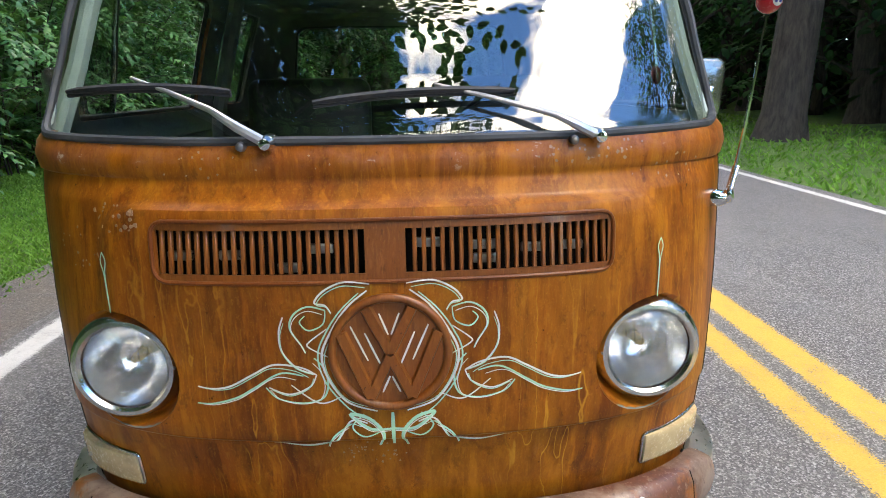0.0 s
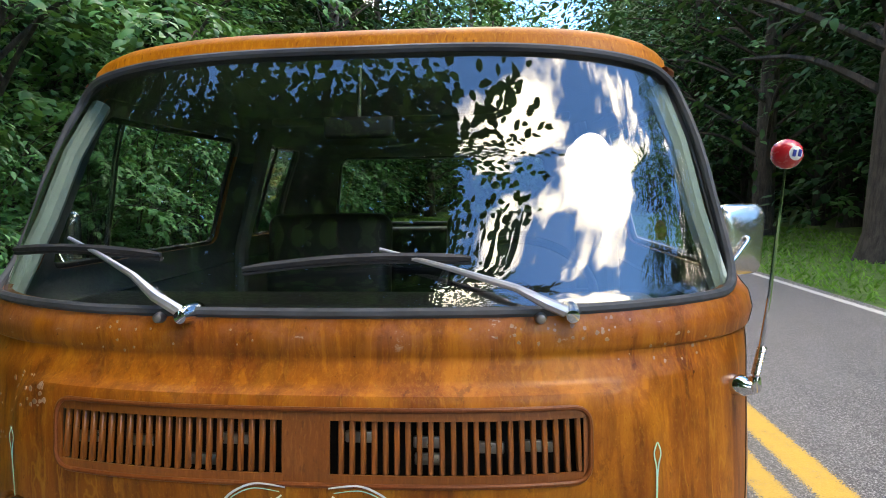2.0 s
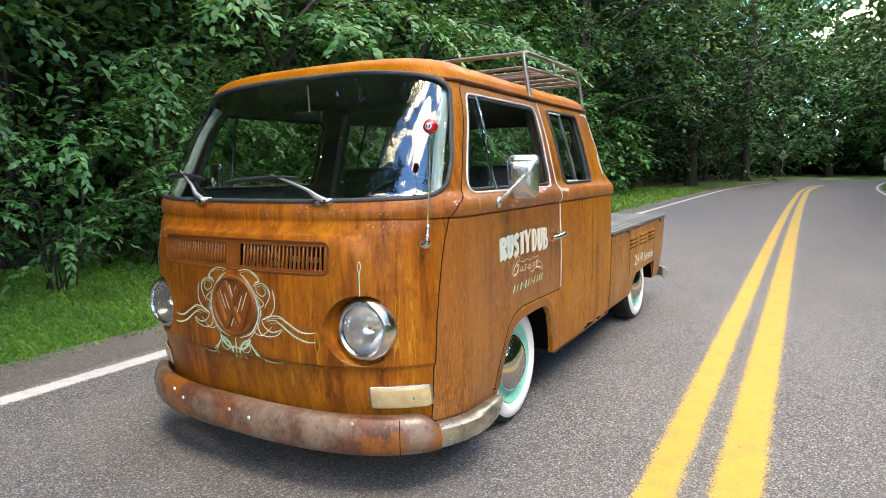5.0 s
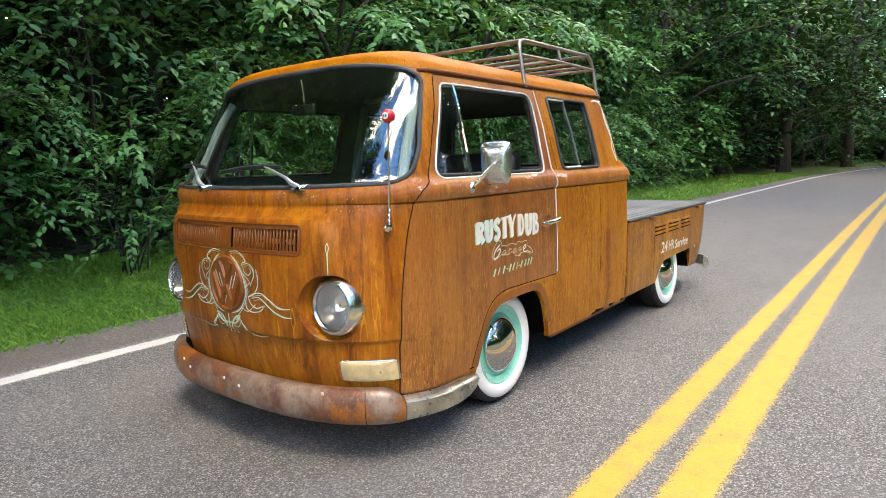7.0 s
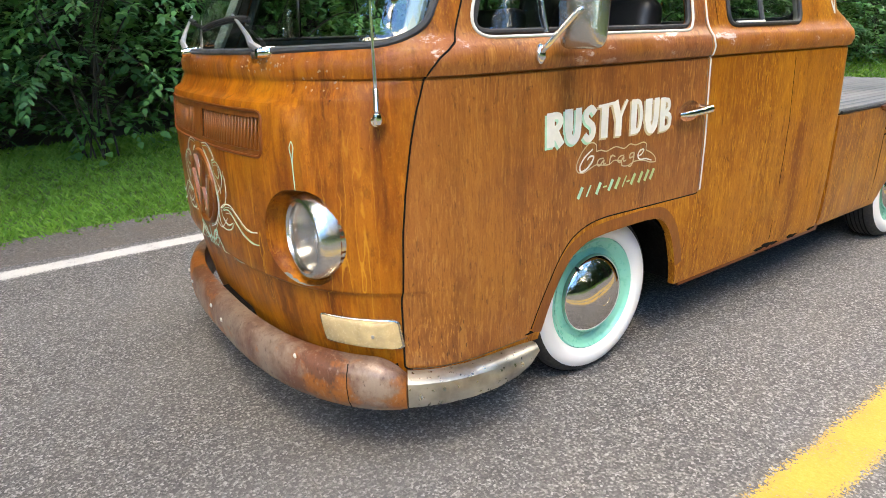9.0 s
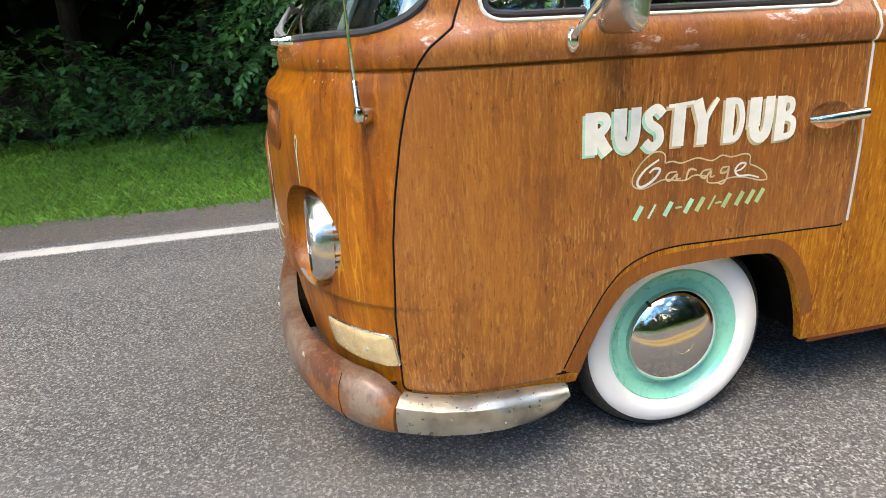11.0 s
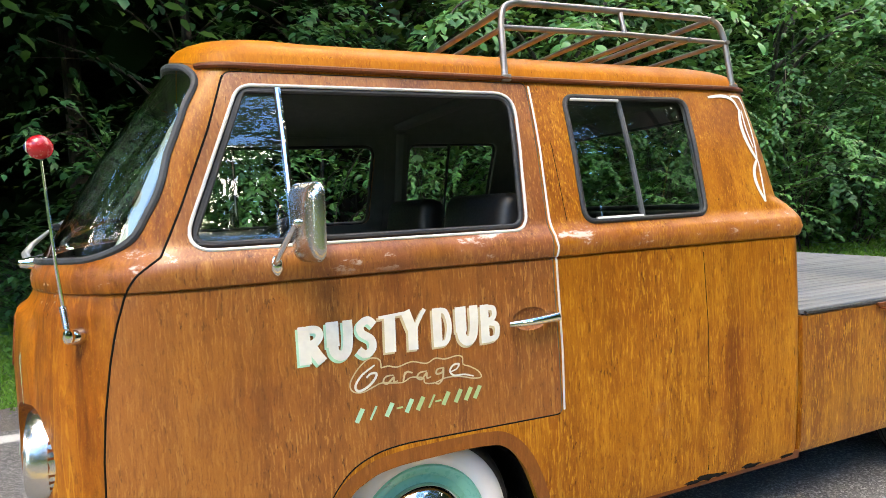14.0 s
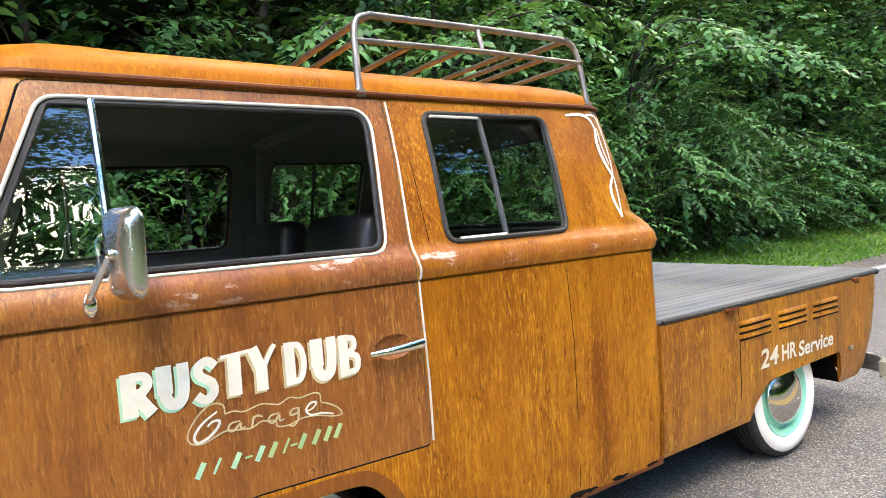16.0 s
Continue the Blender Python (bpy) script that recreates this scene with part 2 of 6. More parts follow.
    return n.bump(n.mix(.4, n.mix(.5, pits, speck), middle), .22, .002).mat


M_RUST = rust("rust_orange", (.258, .074, .008), (.430, .164, .011), (.125, .027, .004), (0, 0, 0), .22, .08, .95, .18, .05, mustard=.50, calm=.15)
M_RUST_DOOR = rust("rust_brown", (.224, .070, .015), (.330, .120, .021), (.108, .028, .009), (4, 1, 2), .20, .22, .88)
M_RUST_BED = rust("rust_bed", (.248, .076, .008), (.43, .170, .011), (.105, .026, .004), (7, 3, 1), .35, .22, 1.08)
M_RUST_ROOF = rust("rust_roof", (.33, .096, .003), (.44, .148, .005), (.19, .050, .004), (2, 8, 5), .22, .0, .62, .12)


def bumper_mat():
    """Rusted bumper: brown with worn grey stretches, orange patches and fine scratches."""
    n = Nodes("rust_bumper", .45, .0, coat=.18)
    big, mid, fine_n = n.noise(3.6, 7, (1, 1, .8), .62), n.noise(11, 7, (1, 1, 1), .66, (4, 2, 7)), n.noise(90, 4, (1, 1, .5), .65, (3, 3, 1))
    c = n.mix(n.ramp(mid, (.35, 0.0), (.65, 1.0)), (.085, .030, .017), (.155, .058, .030))
    grey = n.ramp(big, (.48, 0.0), (.60, .85))
    c = n.mix(n.math("MULTIPLY", grey, n.ramp(mid, (.30, .3), (.55, 1.0))), c, (.33, .255, .195))
    orange = n.ramp(n.noise(4.4, 6, (1, 1, 1), .6, (8, 5, 2)), (.55, 0.0), (.61, .9))
    c = n.mix(orange, c, (.30, .095, .010))
    c = n.mix(n.ramp(fine_n, (.56, 0.0), (.68, .45)), c, (.34, .25, .19))
    c = n.mix(n.ramp(fine_n, (.30, .6), (.42, 0.0)), c, (.040, .016, .011))
    n.put("Base Color", c)
    n.put("Metallic", n.math("MULTIPLY", grey, .35))
    n.put("Roughness", n.ramp(mid, (.3, .34), (.7, .55)))
    return n.bump(n.mix(.5, mid, fine_n), .25, .003).mat


M_RUST_BUMPER = bumper_mat()
M_RUST_DRIP = rust("rust_drip", (.110, .026, .008), (.18, .050, .010), (.050, .013, .006), (1, 5, 4), .3, .05, .3, .2)
M_RUST_LIP = rust("rust_lip", (.165, .043, .007), (.25, .078, .010), (.085, .022, .006), (3, 3, 9), .25, .3, .5)


def plain(name, color, rough=.5, metal=0.0, coat=0.0, vary=.25, scale=20, bump=.1):
    n = Nodes(name, rough, metal, coat=coat)
    a, b = n.noise(scale, 5), n.noise(scale * 6, 3)
    c = n.mix(n.ramp(a, (.35, 0.0), (.7, 1.0)), color, tuple(v * (1 - vary) for v in color))
    n.put("Base Color", c)
    n.put("Roughness", n.ramp(b, (.3, max(.02, rough * .8)), (.7, min(1, rough * 1.2))))
    if bump:
        n.bump(b, bump, .001)
    return n.mat


M_CHROME = plain("chrome", (.82, .82, .80), .07, 1.0, vary=.12, bump=0)
M_WORN_STEEL = plain("worn_bare_steel", (.55, .53, .46), .32, .85, vary=.55, scale=9)
M_RACK = plain("rack_steel", (.30, .27, .25), .38, .8, vary=.35, scale=14)
M_RUBBER = plain("black_rubber", (.022, .022, .024), .6, vary=.3)
M_SEAL = plain("aged_rubber_seal", (.075, .080, .086), .5, vary=.5, scale=7)
M_TYRE = plain("tyre_rubber", (.022, .021, .021), .75, vary=.4, scale=12, bump=.3)
M_WHITEWALL = plain("whitewall", (.78, .77, .755), .55, vary=.06, scale=6)
M_ARM = plain("satin_steel", (.56, .56, .57), .36, .75, vary=.15, scale=30, bump=0)
M_RING = Nodes("lamp_ring_chrome", .24, 1.0, (.70, .70, .68)).mat
M_SATIN = plain("satin_chrome", (.56, .545, .51), .22, .95, vary=.03, scale=1.5, bump=0)
M_MINT = plain("mint_paint", (.22, .62, .47), .3, coat=.5, vary=.12, scale=8)
M_WHITE_TRIM = plain("white_trim", (.62, .61, .56), .4, vary=.15)
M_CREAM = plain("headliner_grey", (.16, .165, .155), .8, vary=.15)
M_PILLAR = plain("inner_pale_green", (.42, .50, .45), .55, vary=.1)
M_BLACK = plain("black_vinyl", (.012, .012, .013), .45, vary=.3)
M_DARK = plain("underbody_and_shade_black", (.012, .011, .010), .85, vary=.4)
M_SEAL.node_tree.nodes["Principled BSDF"].inputs["Specular IOR Level"].default_value = .22
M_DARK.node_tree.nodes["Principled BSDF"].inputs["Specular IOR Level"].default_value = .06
M_FLAKE = plain("old_paint_flake", (.34, .20, .12), .5, vary=.4, scale=40)
M_AMBER = plain("aged_lens", (.60, .46, .24), .25, coat=.5, vary=.25, scale=25)
M_RED = plain("red_ball", (.50, .012, .02), .25, coat=.6, vary=.1)
M_BLUE = plain("blue_mark", (.02, .03, .25), .35, vary=.1)
M_PAINT_WHITE = plain("sign_white", (.72, .70, .62), .5, vary=.12, scale=30)
M_PAINT_MINT = plain("sign_mint", (.40, .70, .48), .5, vary=.2, scale=30)
M_PAINT_CREAM = plain("sign_cream", (.58, .46, .27), .5, vary=.25, scale=30)
M_PAINT_GREEN = plain("sign_green", (.38, .54, .26), .5, vary=.2, scale=30)


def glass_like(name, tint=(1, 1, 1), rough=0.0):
    """Thin pane: mirror at grazing angles, mostly clear straight on."""
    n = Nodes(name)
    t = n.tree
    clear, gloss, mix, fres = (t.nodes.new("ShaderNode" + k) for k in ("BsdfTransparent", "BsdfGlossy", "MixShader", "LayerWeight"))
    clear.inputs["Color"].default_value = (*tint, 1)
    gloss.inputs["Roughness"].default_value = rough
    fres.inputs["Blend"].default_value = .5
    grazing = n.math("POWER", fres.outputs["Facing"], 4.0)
    # straight-on reflectance set above real glass to strengthen the mirrored sky
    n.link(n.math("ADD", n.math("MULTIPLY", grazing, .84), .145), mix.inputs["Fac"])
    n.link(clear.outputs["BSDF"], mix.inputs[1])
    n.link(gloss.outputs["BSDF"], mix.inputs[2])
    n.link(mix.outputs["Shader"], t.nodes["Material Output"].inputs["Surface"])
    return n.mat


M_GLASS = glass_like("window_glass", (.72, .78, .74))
M_LENS = glass_like("lamp_glass", (.95, .96, .95))


def frosted():
    """Moulded lamp glass: partly clear, partly scattering."""
    n = Nodes("moulded_lamp_glass")
    t = n.tree
    clear, milk, gloss, a, b, fres = (t.nodes.new("ShaderNode" + k) for k in ("BsdfTransparent", "BsdfDiffuse", "BsdfGlossy", "MixShader", "MixShader", "Fresnel"))
    milk.inputs["Color"].default_value = (.80, .81, .80, 1)
    gloss.inputs["Roughness"].default_value = .06
    fres.inputs["IOR"].default_value = 1.7
    n.link(n.ramp(n.noise(9, 2, (5, 1, .5)), (.4, .03), (.6, .12)), a.inputs["Fac"])
    n.link(clear.outputs["BSDF"], a.inputs[1]), n.link(milk.outputs["BSDF"], a.inputs[2])
    n.link(fres.outputs["Fac"], b.inputs["Fac"])
    n.link(a.outputs["Shader"], b.inputs[1]), n.link(gloss.outputs["BSDF"], b.inputs[2])
    n.link(b.outputs["Shader"], t.nodes["Material Output"].inputs["Surface"])
    return n.mat


M_MOULDED = frosted()
M_REFLECTOR = Nodes("reflector", .24, 1.0, (.90, .91, .91)).mat
M_HUBCAP = Nodes("dulled_hubcap_chrome", .11, 1.0, (.60, .59, .57)).mat


def asphalt_colour(n):
    """Rolled stone chips in bitumen; gives colour and height."""
    cells = n.tree.nodes.new("ShaderNodeTexVoronoi")
    cells.inputs["Scale"].default_value = 150
    n.link(n.co, cells.inputs["Vector"])
    tone = n.tree.nodes.new("ShaderNodeRGBToBW")
    n.link(cells.outputs["Color"], tone.inputs["Color"])
    grit, chips, patch = n.noise(95, 4, rough=.7), n.noise(140, 2, shift=(3, 3, 3)), n.noise(.6, 6)
    c = n.ramp(tone.outputs["Val"], (.15, (.040, .039, .038)), (.45, (.100, .095, .091)), (.66, (.20, .19, .182)), (.84, (.40, .385, .37)))
    c = n.mix(n.ramp(grit, (.38, .80), (.56, 0.0)), c, (.040, .039, .038))
    c = n.mix(n.ramp(chips, (.63, 0.0), (.69, .45)), c, (.40, .345, .325))
    c = n.mix(n.ramp(patch, (.35, 0.0), (.7, .3)), c, (.112, .107, .102))
    c = n.mix(n.ramp(n.noise(2.2, 5, (1, .35, 1), shift=(5, 1, 0)), (.42, 0.0), (.68, .30)), c, (.185, .176, .168))
    c = n.mix(n.ramp(n.noise(5, 4, shift=(1, 2, 0)), (.68, 0.0), (.74, .6)), c, (.040, .038, .040))
    return c, cells.outputs["Distance"]


def asphalt():
    n = Nodes("asphalt", .80)
    c, high = asphalt_colour(n)
    n.put("Base Color", c)
    return n.bump(high, .5, .0035).mat


def road_paint(name, color, worn, lines):
    """Sprayed line paint that thins out to grains at its edges and wears off the high stones; lines: centre and half width of each."""
    n = Nodes(name, .7)
    stone, high = asphalt_colour(n)
    xyz = n.tree.nodes.new("ShaderNodeSeparateXYZ")
    n.link(n.co, xyz.inputs["Vector"])
    turn = lambda start, rate: n.math("MULTIPLY", n.math("POWER", n.math("MAXIMUM", n.math("SUBTRACT", xyz.outputs["Y"], start), 0.0), 2.0), rate)
    across = n.math("SUBTRACT", xyz.outputs["X"], n.math("ADD", turn(6.0, .00045), turn(28.0, .004)))
    inside = None
    for centre, half in lines:
        d = n.math("SUBTRACT", half, n.math("ABSOLUTE", n.math("SUBTRACT", across, centre), 0.0))
        inside = d if inside is None else n.math("MAXIMUM", inside, d)
    grain, wear, edge = n.noise(120, 3, rough=.7), n.noise(7, 8, rough=.7), n.noise(14, 5, rough=.65)
    wander = n.math("MULTIPLY", n.math("SUBTRACT", edge, .5), .05)
    grains = n.math("MULTIPLY", n.math("SUBTRACT", grain, .5), .13)
    cover = n.ramp(n.math("ADD", n.math("ADD", n.math("ADD", inside, wander), grains), .5), (.500, 0.0), (.512, 1.0))
    c = n.mix(n.ramp(grain, (.3, 0.0), (.6, 1.0)), tuple(v * .74 for v in color), color)
    c = n.mix(n.ramp(wear, (.44, 0.0), (.66, .25)), c, tuple(v * .68 for v in color))
    chip = n.math("MULTIPLY", n.ramp(wear, (.50, .12), (.68, 1.0)), n.ramp(grain, (.50, 0.0), (.60, worn)))
    c = n.mix(chip, c, stone)
    n.put("Base Color", n.mix(cover, stone, c))
    return n.bump(n.mix(.5, grain, high), .5, .003).mat


M_ASPHALT = asphalt()
M_YELLOW = road_paint("yellow_line_paint", (.55, .340, .045), .85, ((1.529, .077), (1.800, .095)))
M_WHITE_LINE = road_paint("white_line_paint", (.62, .605, .57), .85, ((-1.891, .079), (4.50, .06)))


def soil():
    n = Nodes("grass_ground", .95)
    c = n.mix(n.ramp(n.noise(5, 6), (.35, 0.0), (.65, 1.0)), (.055, .115, .016), (.10, .185, .028))
    c = n.mix(n.ramp(n.noise(60, 4), (.5, 0.0), (.7, .6)), c, (.05, .045, .025))
    n.put("Base Color", c)
    return n.bump(n.noise(80, 4), .8, .02).mat


M_SOIL = soil()


def shoulder_mat():
    """Crumbled asphalt with earth, pale stones and dry bits."""
    n = Nodes("gravel_shoulder", .95)
    stone, high = asphalt_colour(n)
    c = n.mix(n.ramp(n.noise(6, 6), (.35, .35), (.65, .85)), stone, (.135, .112, .092))
    c = n.mix(n.ramp(n.noise(70, 3, shift=(2, 7, 0)), (.60, 0.0), (.68, .7)), c, (.30, .27, .235))
    c = n.mix(n.ramp(n.noise(38, 4, shift=(9, 1, 0)), (.62, 0.0), (.70, .8)), c, (.035, .030, .022))
    n.put("Base Color", c)
    return n.bump(high, .8, .008).mat


M_SHOULDER = shoulder_mat()


def foliage(name, a, b, gloss=.42, through_light=.28, spec=.32):
    """Leaves: each one its own green, light passing through."""
    n = Nodes(name, gloss, spec=spec)
    r = n.island()
    c = n.mix(r, a, b)
    c = n.mix(n.ramp(n.noise(.8, 3), (.3, 0.0), (.7, .6)), c, tuple(v * .65 for v in a))
    n.put("Base Color", c)
    t = n.tree
    add, tr = t.nodes.new("ShaderNodeMixShader"), t.nodes.new("ShaderNodeBsdfTranslucent")
    n.link(n.mix(.5, c, (.16, .26, .03)), tr.inputs["Color"])
    add.inputs["Fac"].default_value = through_light
    n.link(n.bsdf.outputs["BSDF"], add.inputs[1])
    n.link(tr.outputs["BSDF"], add.inputs[2])
    n.link(add.outputs["Shader"], t.nodes["Material Output"].inputs["Surface"])
    return n.mat


M_LEAF_A = foliage("leaves_mid_green", (.026, .105, .031), (.092, .265, .086), .42)
M_LEAF_B = foliage("leaves_light_green", (.034, .140, .032), (.125, .330, .092), .42)
# next two: the wood's shade put into darker copies of the leaf colour
M_LEAF_SHADED = foliage("leaves_shaded_green", (.008, .034, .011), (.020, .064, .023), .65, .10, .12)
M_LEAF_HALF_SHADED = foliage("leaves_half_shaded_green", (.014, .058, .018), (.046, .140, .046), .55, .16, .2)
M_GRASS = foliage("grass_blades", (.105, .270, .030), (.240, .455, .070), .6)
M_LITTER = plain("leaf_litter", (.040, .038, .020), .95, vary=.6, scale=7, bump=.6)


def bark():
    n = Nodes("bark", .9)
    f = n.noise(16, 8, (1, 1, .22), .65)
    n.put("Base Color", n.mix(n.ramp(f, (.35, 0.0), (.65, 1.0)), (.018, .015, .012), (.070, .058, .047)))
    return n.bump(f, 1.0, .03).mat


M_BARK = bark()


def deck():
    n = Nodes("weathered_deck", .7)
    f = n.noise(14, 7, (1, .06, 1), .65)
    c = n.mix(n.ramp(f, (.36, 0.0), (.66, 1.0)), (.036, .046, .057), (.115, .130, .145))
    c = n.mix(n.ramp(n.noise(2.2, 5), (.4, 0.0), (.7, .45)), c, (.17, .15, .12))
    c = n.mix(n.math("MULTIPLY", n.random(), .22), c, (.30, .30, .29))
    n.put("Base Color", c)
    return n.bump(f, .5, .003).mat


M_DECK = deck()

# ---- mesh tools ----
def finish(mesh, material, angle=38):
    mesh.polygons.foreach_set("use_smooth", [True] * len(mesh.polygons))
    mesh.set_sharp_from_angle(angle=radians(angle))
    if material:
        mesh.materials.append(material)
    return mesh


def part(name, bm, material, parent=None, label="", angle=38):
    """Links a bmesh (or a mesh) as one mesh object under a thing or part."""
    if isinstance(bm, bmesh.types.BMesh):
        mesh = bpy.data.meshes.new(name)
        bm.to_mesh(mesh)
        bm.free()
        finish(mesh, material, angle)
    else:
        mesh = bm
    ob = new(name, mesh)
    ob.parent = parent
    return tagged(ob, label) if label else ob


def thing(name, at=(0, 0, 0), turn=0.0, parent=None, label="", category="", group="", kind=""):
    ob = new(name)
    ob.empty_display_size = .1
    ob.matrix_basis = pose(*at, 0, 0, turn)
    ob.parent = parent
    return tagged(ob, label, category, group, kind)


def grid(rows, close_u=False, close_v=False):
    """A bmesh of quads from rows of points."""
    bm = bmesh.new()
    vs = [[bm.verts.new(p) for p in row] for row in rows]
    nu, nv = len(rows), len(rows[0])
    for i in range(nu - (0 if close_u else 1)):
        for j in range(nv - (0 if close_v else 1)):
            a, b, c, d = vs[i][j], vs[i][(j + 1) % nv], vs[(i + 1) % nu][(j + 1) % nv], vs[(i + 1) % nu][j]
            bm.faces.new((a, b, c, d))
    return bm


def tube(points, radius, n=10, closed=False, taper=None):
    """A round bar along points, with capped ends."""
    pts = [Vector(p) for p in points]
    rows, up = [], None
    for i, p in enumerate(pts):
        a = pts[i - 1] if i or closed else p
        b = pts[(i + 1) % len(pts)] if i + 1 < len(pts) or closed else p
        d = (b - a).normalized()
        if up is None:
            up = d.orthogonal().normalized()
        up = (up - d * up.dot(d)).normalized()
        side = d.cross(up)
        r = radius if taper is None else radius * taper[i]
        rows.append([p + (up * math.cos(q) + side * math.sin(q)) * r for q in (2 * math.pi * k / n for k in range(n))])
    bm = grid(rows, closed, True)
    if not closed:
        bm.verts.ensure_lookup_table()
        bm.faces.new([bm.verts[k] for k in reversed(range(n))])
        bm.faces.new([bm.verts[len(bm.verts) - n + k] for k in range(n)])
    bmesh.ops.recalc_face_normals(bm, faces=bm.faces)
    return bm


def lathe(profile, n=40, axis="x"):
    """Turns (radius, along) pairs round an axis."""
    rows = []
    for k in range(n):
        q = 2 * math.pi * k / n
        c, s = math.cos(q), math.sin(q)
        rows.append([{"x": (a, r * c, r * s), "y": (r * c, a, r * s), "z": (r * c, r * s, a)}[axis] for r, a in profile])
    bm = grid(rows, True, False)
    bmesh.ops.remove_doubles(bm, verts=bm.verts, dist=1e-5)
    bmesh.ops.recalc_face_normals(bm, faces=bm.faces)
    return bm


def box(size, at=(0, 0, 0), bevel=0.0, turn=None, segments=2):
    bm = bmesh.new()
    bmesh.ops.create_cube(bm, size=1)
    bmesh.ops.scale(bm, vec=size, verts=bm.verts)
    if bevel:
        bmesh.ops.bevel(bm, geom=bm.edges[:], offset=bevel, segments=segments, affect="EDGES", profile=.5)
    if turn is not None:
        bmesh.ops.transform(bm, matrix=turn, verts=bm.verts)
    bmesh.ops.translate(bm, vec=at, verts=bm.verts)
    return bm


def merged(*bms):
    out = bmesh.new()
    for b in bms:
        m = bpy.data.meshes.new("piece")
        b.to_mesh(m)
        out.from_mesh(m)
        b.free()
        bpy.data.meshes.remove(m)
    return out


def moved(bm, m):
    bmesh.ops.transform(bm, matrix=m, verts=bm.verts)
    return bm


def prism(outline, axis, lo, hi):
    """A closed block: an outline of pairs, drawn out along an axis ('x': pairs are y, z; 'y': x, z)."""
    bm = bmesh.new()
    put = (lambda a, b, c: (c, a, b)) if axis == "x" else (lambda a, b, c: (a, c, b))
    lower, upper = ([bm.verts.new(put(a, b, c)) for a, b in outline] for c in (lo, hi))
    n = len(outline)
    for i in range(n):
        bm.faces.new((lower[i], lower[(i + 1) % n], upper[(i + 1) % n], upper[i]))
    bm.faces.new(lower), bm.faces.new(list(reversed(upper)))
    bmesh.ops.recalc_face_normals(bm, faces=bm.faces)
    return bm


def rounded(corners, radius, n=6):
    """Rounds the corners of an outline of pairs; radius: one for all, or one a corner."""
    out, k = [], len(corners)
    for i in range(k):
        p, a, b = (Vector(corners[j % k]) for j in (i, i - 1, i + 1))
        r = radius[i] if isinstance(radius, (list, tuple)) else radius
        u, v = (a - p).normalized(), (b - p).normalized()
        half = u.angle(v) / 2
        cut = min(r / math.tan(half), .48 * (a - p).length, .48 * (b - p).length)
        s, e = p + u * cut, p + v * cut
        for j in range(n + 1):
            f = j / n
            out.append(tuple(s * (1 - f) ** 2 + p * 2 * f * (1 - f) + e * f ** 2))
    return out


def grown(outline, d):
    """An outline moved outwards by d (inwards where d is negative)."""
    n, out = len(outline), []
    area = sum(outline[i][0] * outline[(i + 1) % n][1] - outline[(i + 1) % n][0] * outline[i][1] for i in range(n))
    s = 1 if area > 0 else -1
    for i in range(n):
        a, b = Vector(outline[i - 1]), Vector(outline[(i + 1) % n])
        t = (b - a).normalized()
        out.append((outline[i][0] + s * t.y * d, outline[i][1] - s * t.x * d))
    return out


def cut(bm, blocks, how="DIFFERENCE"):
    """Cuts closed blocks out of a closed bmesh, or keeps what both share; returns a bmesh."""
    def temp(b):
        m = bpy.data.meshes.new("piece")
        b.to_mesh(m)
        b.free()
        return new("piece", m)
    ob, tools = temp(bm), [temp(b) for b in blocks]
    for t in tools:
        mod = ob.modifiers.new("cut", "BOOLEAN")
        mod.operation, mod.solver, mod.object = how, "EXACT", t
    mesh = bpy.data.meshes.new_from_object(ob.evaluated_get(bpy.context.evaluated_depsgraph_get()))
    out = bmesh.new()
    out.from_mesh(mesh)
    for o in (ob, *tools):
        bpy.data.objects.remove(o)
    return out


def spline(points, n=8, closed=False):
    """A smooth line through points."""
    p = [Vector(q) for q in points]
    k, out = len(p), []
    for i in range(k if closed else k - 1):
        a, b, c, d = (p[j % k] if closed else p[max(0, min(k - 1, j))] for j in (i - 1, i, i + 1, i + 2))
        for j in range(n):
            t = j / n
            out.append(.5 * (2 * b + (c - a) * t + (2 * a - 5 * b + 4 * c - d) * t * t + (3 * b - a - 3 * c + d) * t ** 3))
    if not closed:
        out.append(p[-1])
    return out

# ---- ground ----
def bend(y):
    """How far the road swings to the side at y."""
    return .00045 * max(0.0, y - 6) ** 2 + .004 * max(0.0, y - 28) ** 2


def strip(x0, x1, z, y0, y1, step=1.0, wave=0.0, seed=0.0):
    ys = [y0 + (y1 - y0) * i / max(1, round((y1 - y0) / step)) for i in range(max(1, round((y1 - y0) / step)) + 1)]
    w = lambda y, k: wave * noise.noise((y * 1.3, k, seed)) + wave * .5 * noise.noise((y * 5, k, seed)) + wave * .6 * noise.noise((y * 24, k, seed))
    return grid([[(x0 + bend(y) + w(y, 0), y, z), (x1 + bend(y) + w(y, 9), y, z)] for y in ys])


def slab(x0, x1, top, y0, y1, step=1.0, wave=0.0, seed=0.0, depth=.03):
    bm = strip(x0, x1, top, y0, y1, step, wave, seed)
    faces = bm.faces[:]
    out = bmesh.ops.extrude_face_region(bm, geom=faces)
    low = [v for v in out["geom"] if isinstance(v, bmesh.types.BMVert)]
    bmesh.ops.translate(bm, vec=(0, 0, -depth), verts=low)
    bmesh.ops.recalc_face_normals(bm, faces=bm.faces)
    return bm


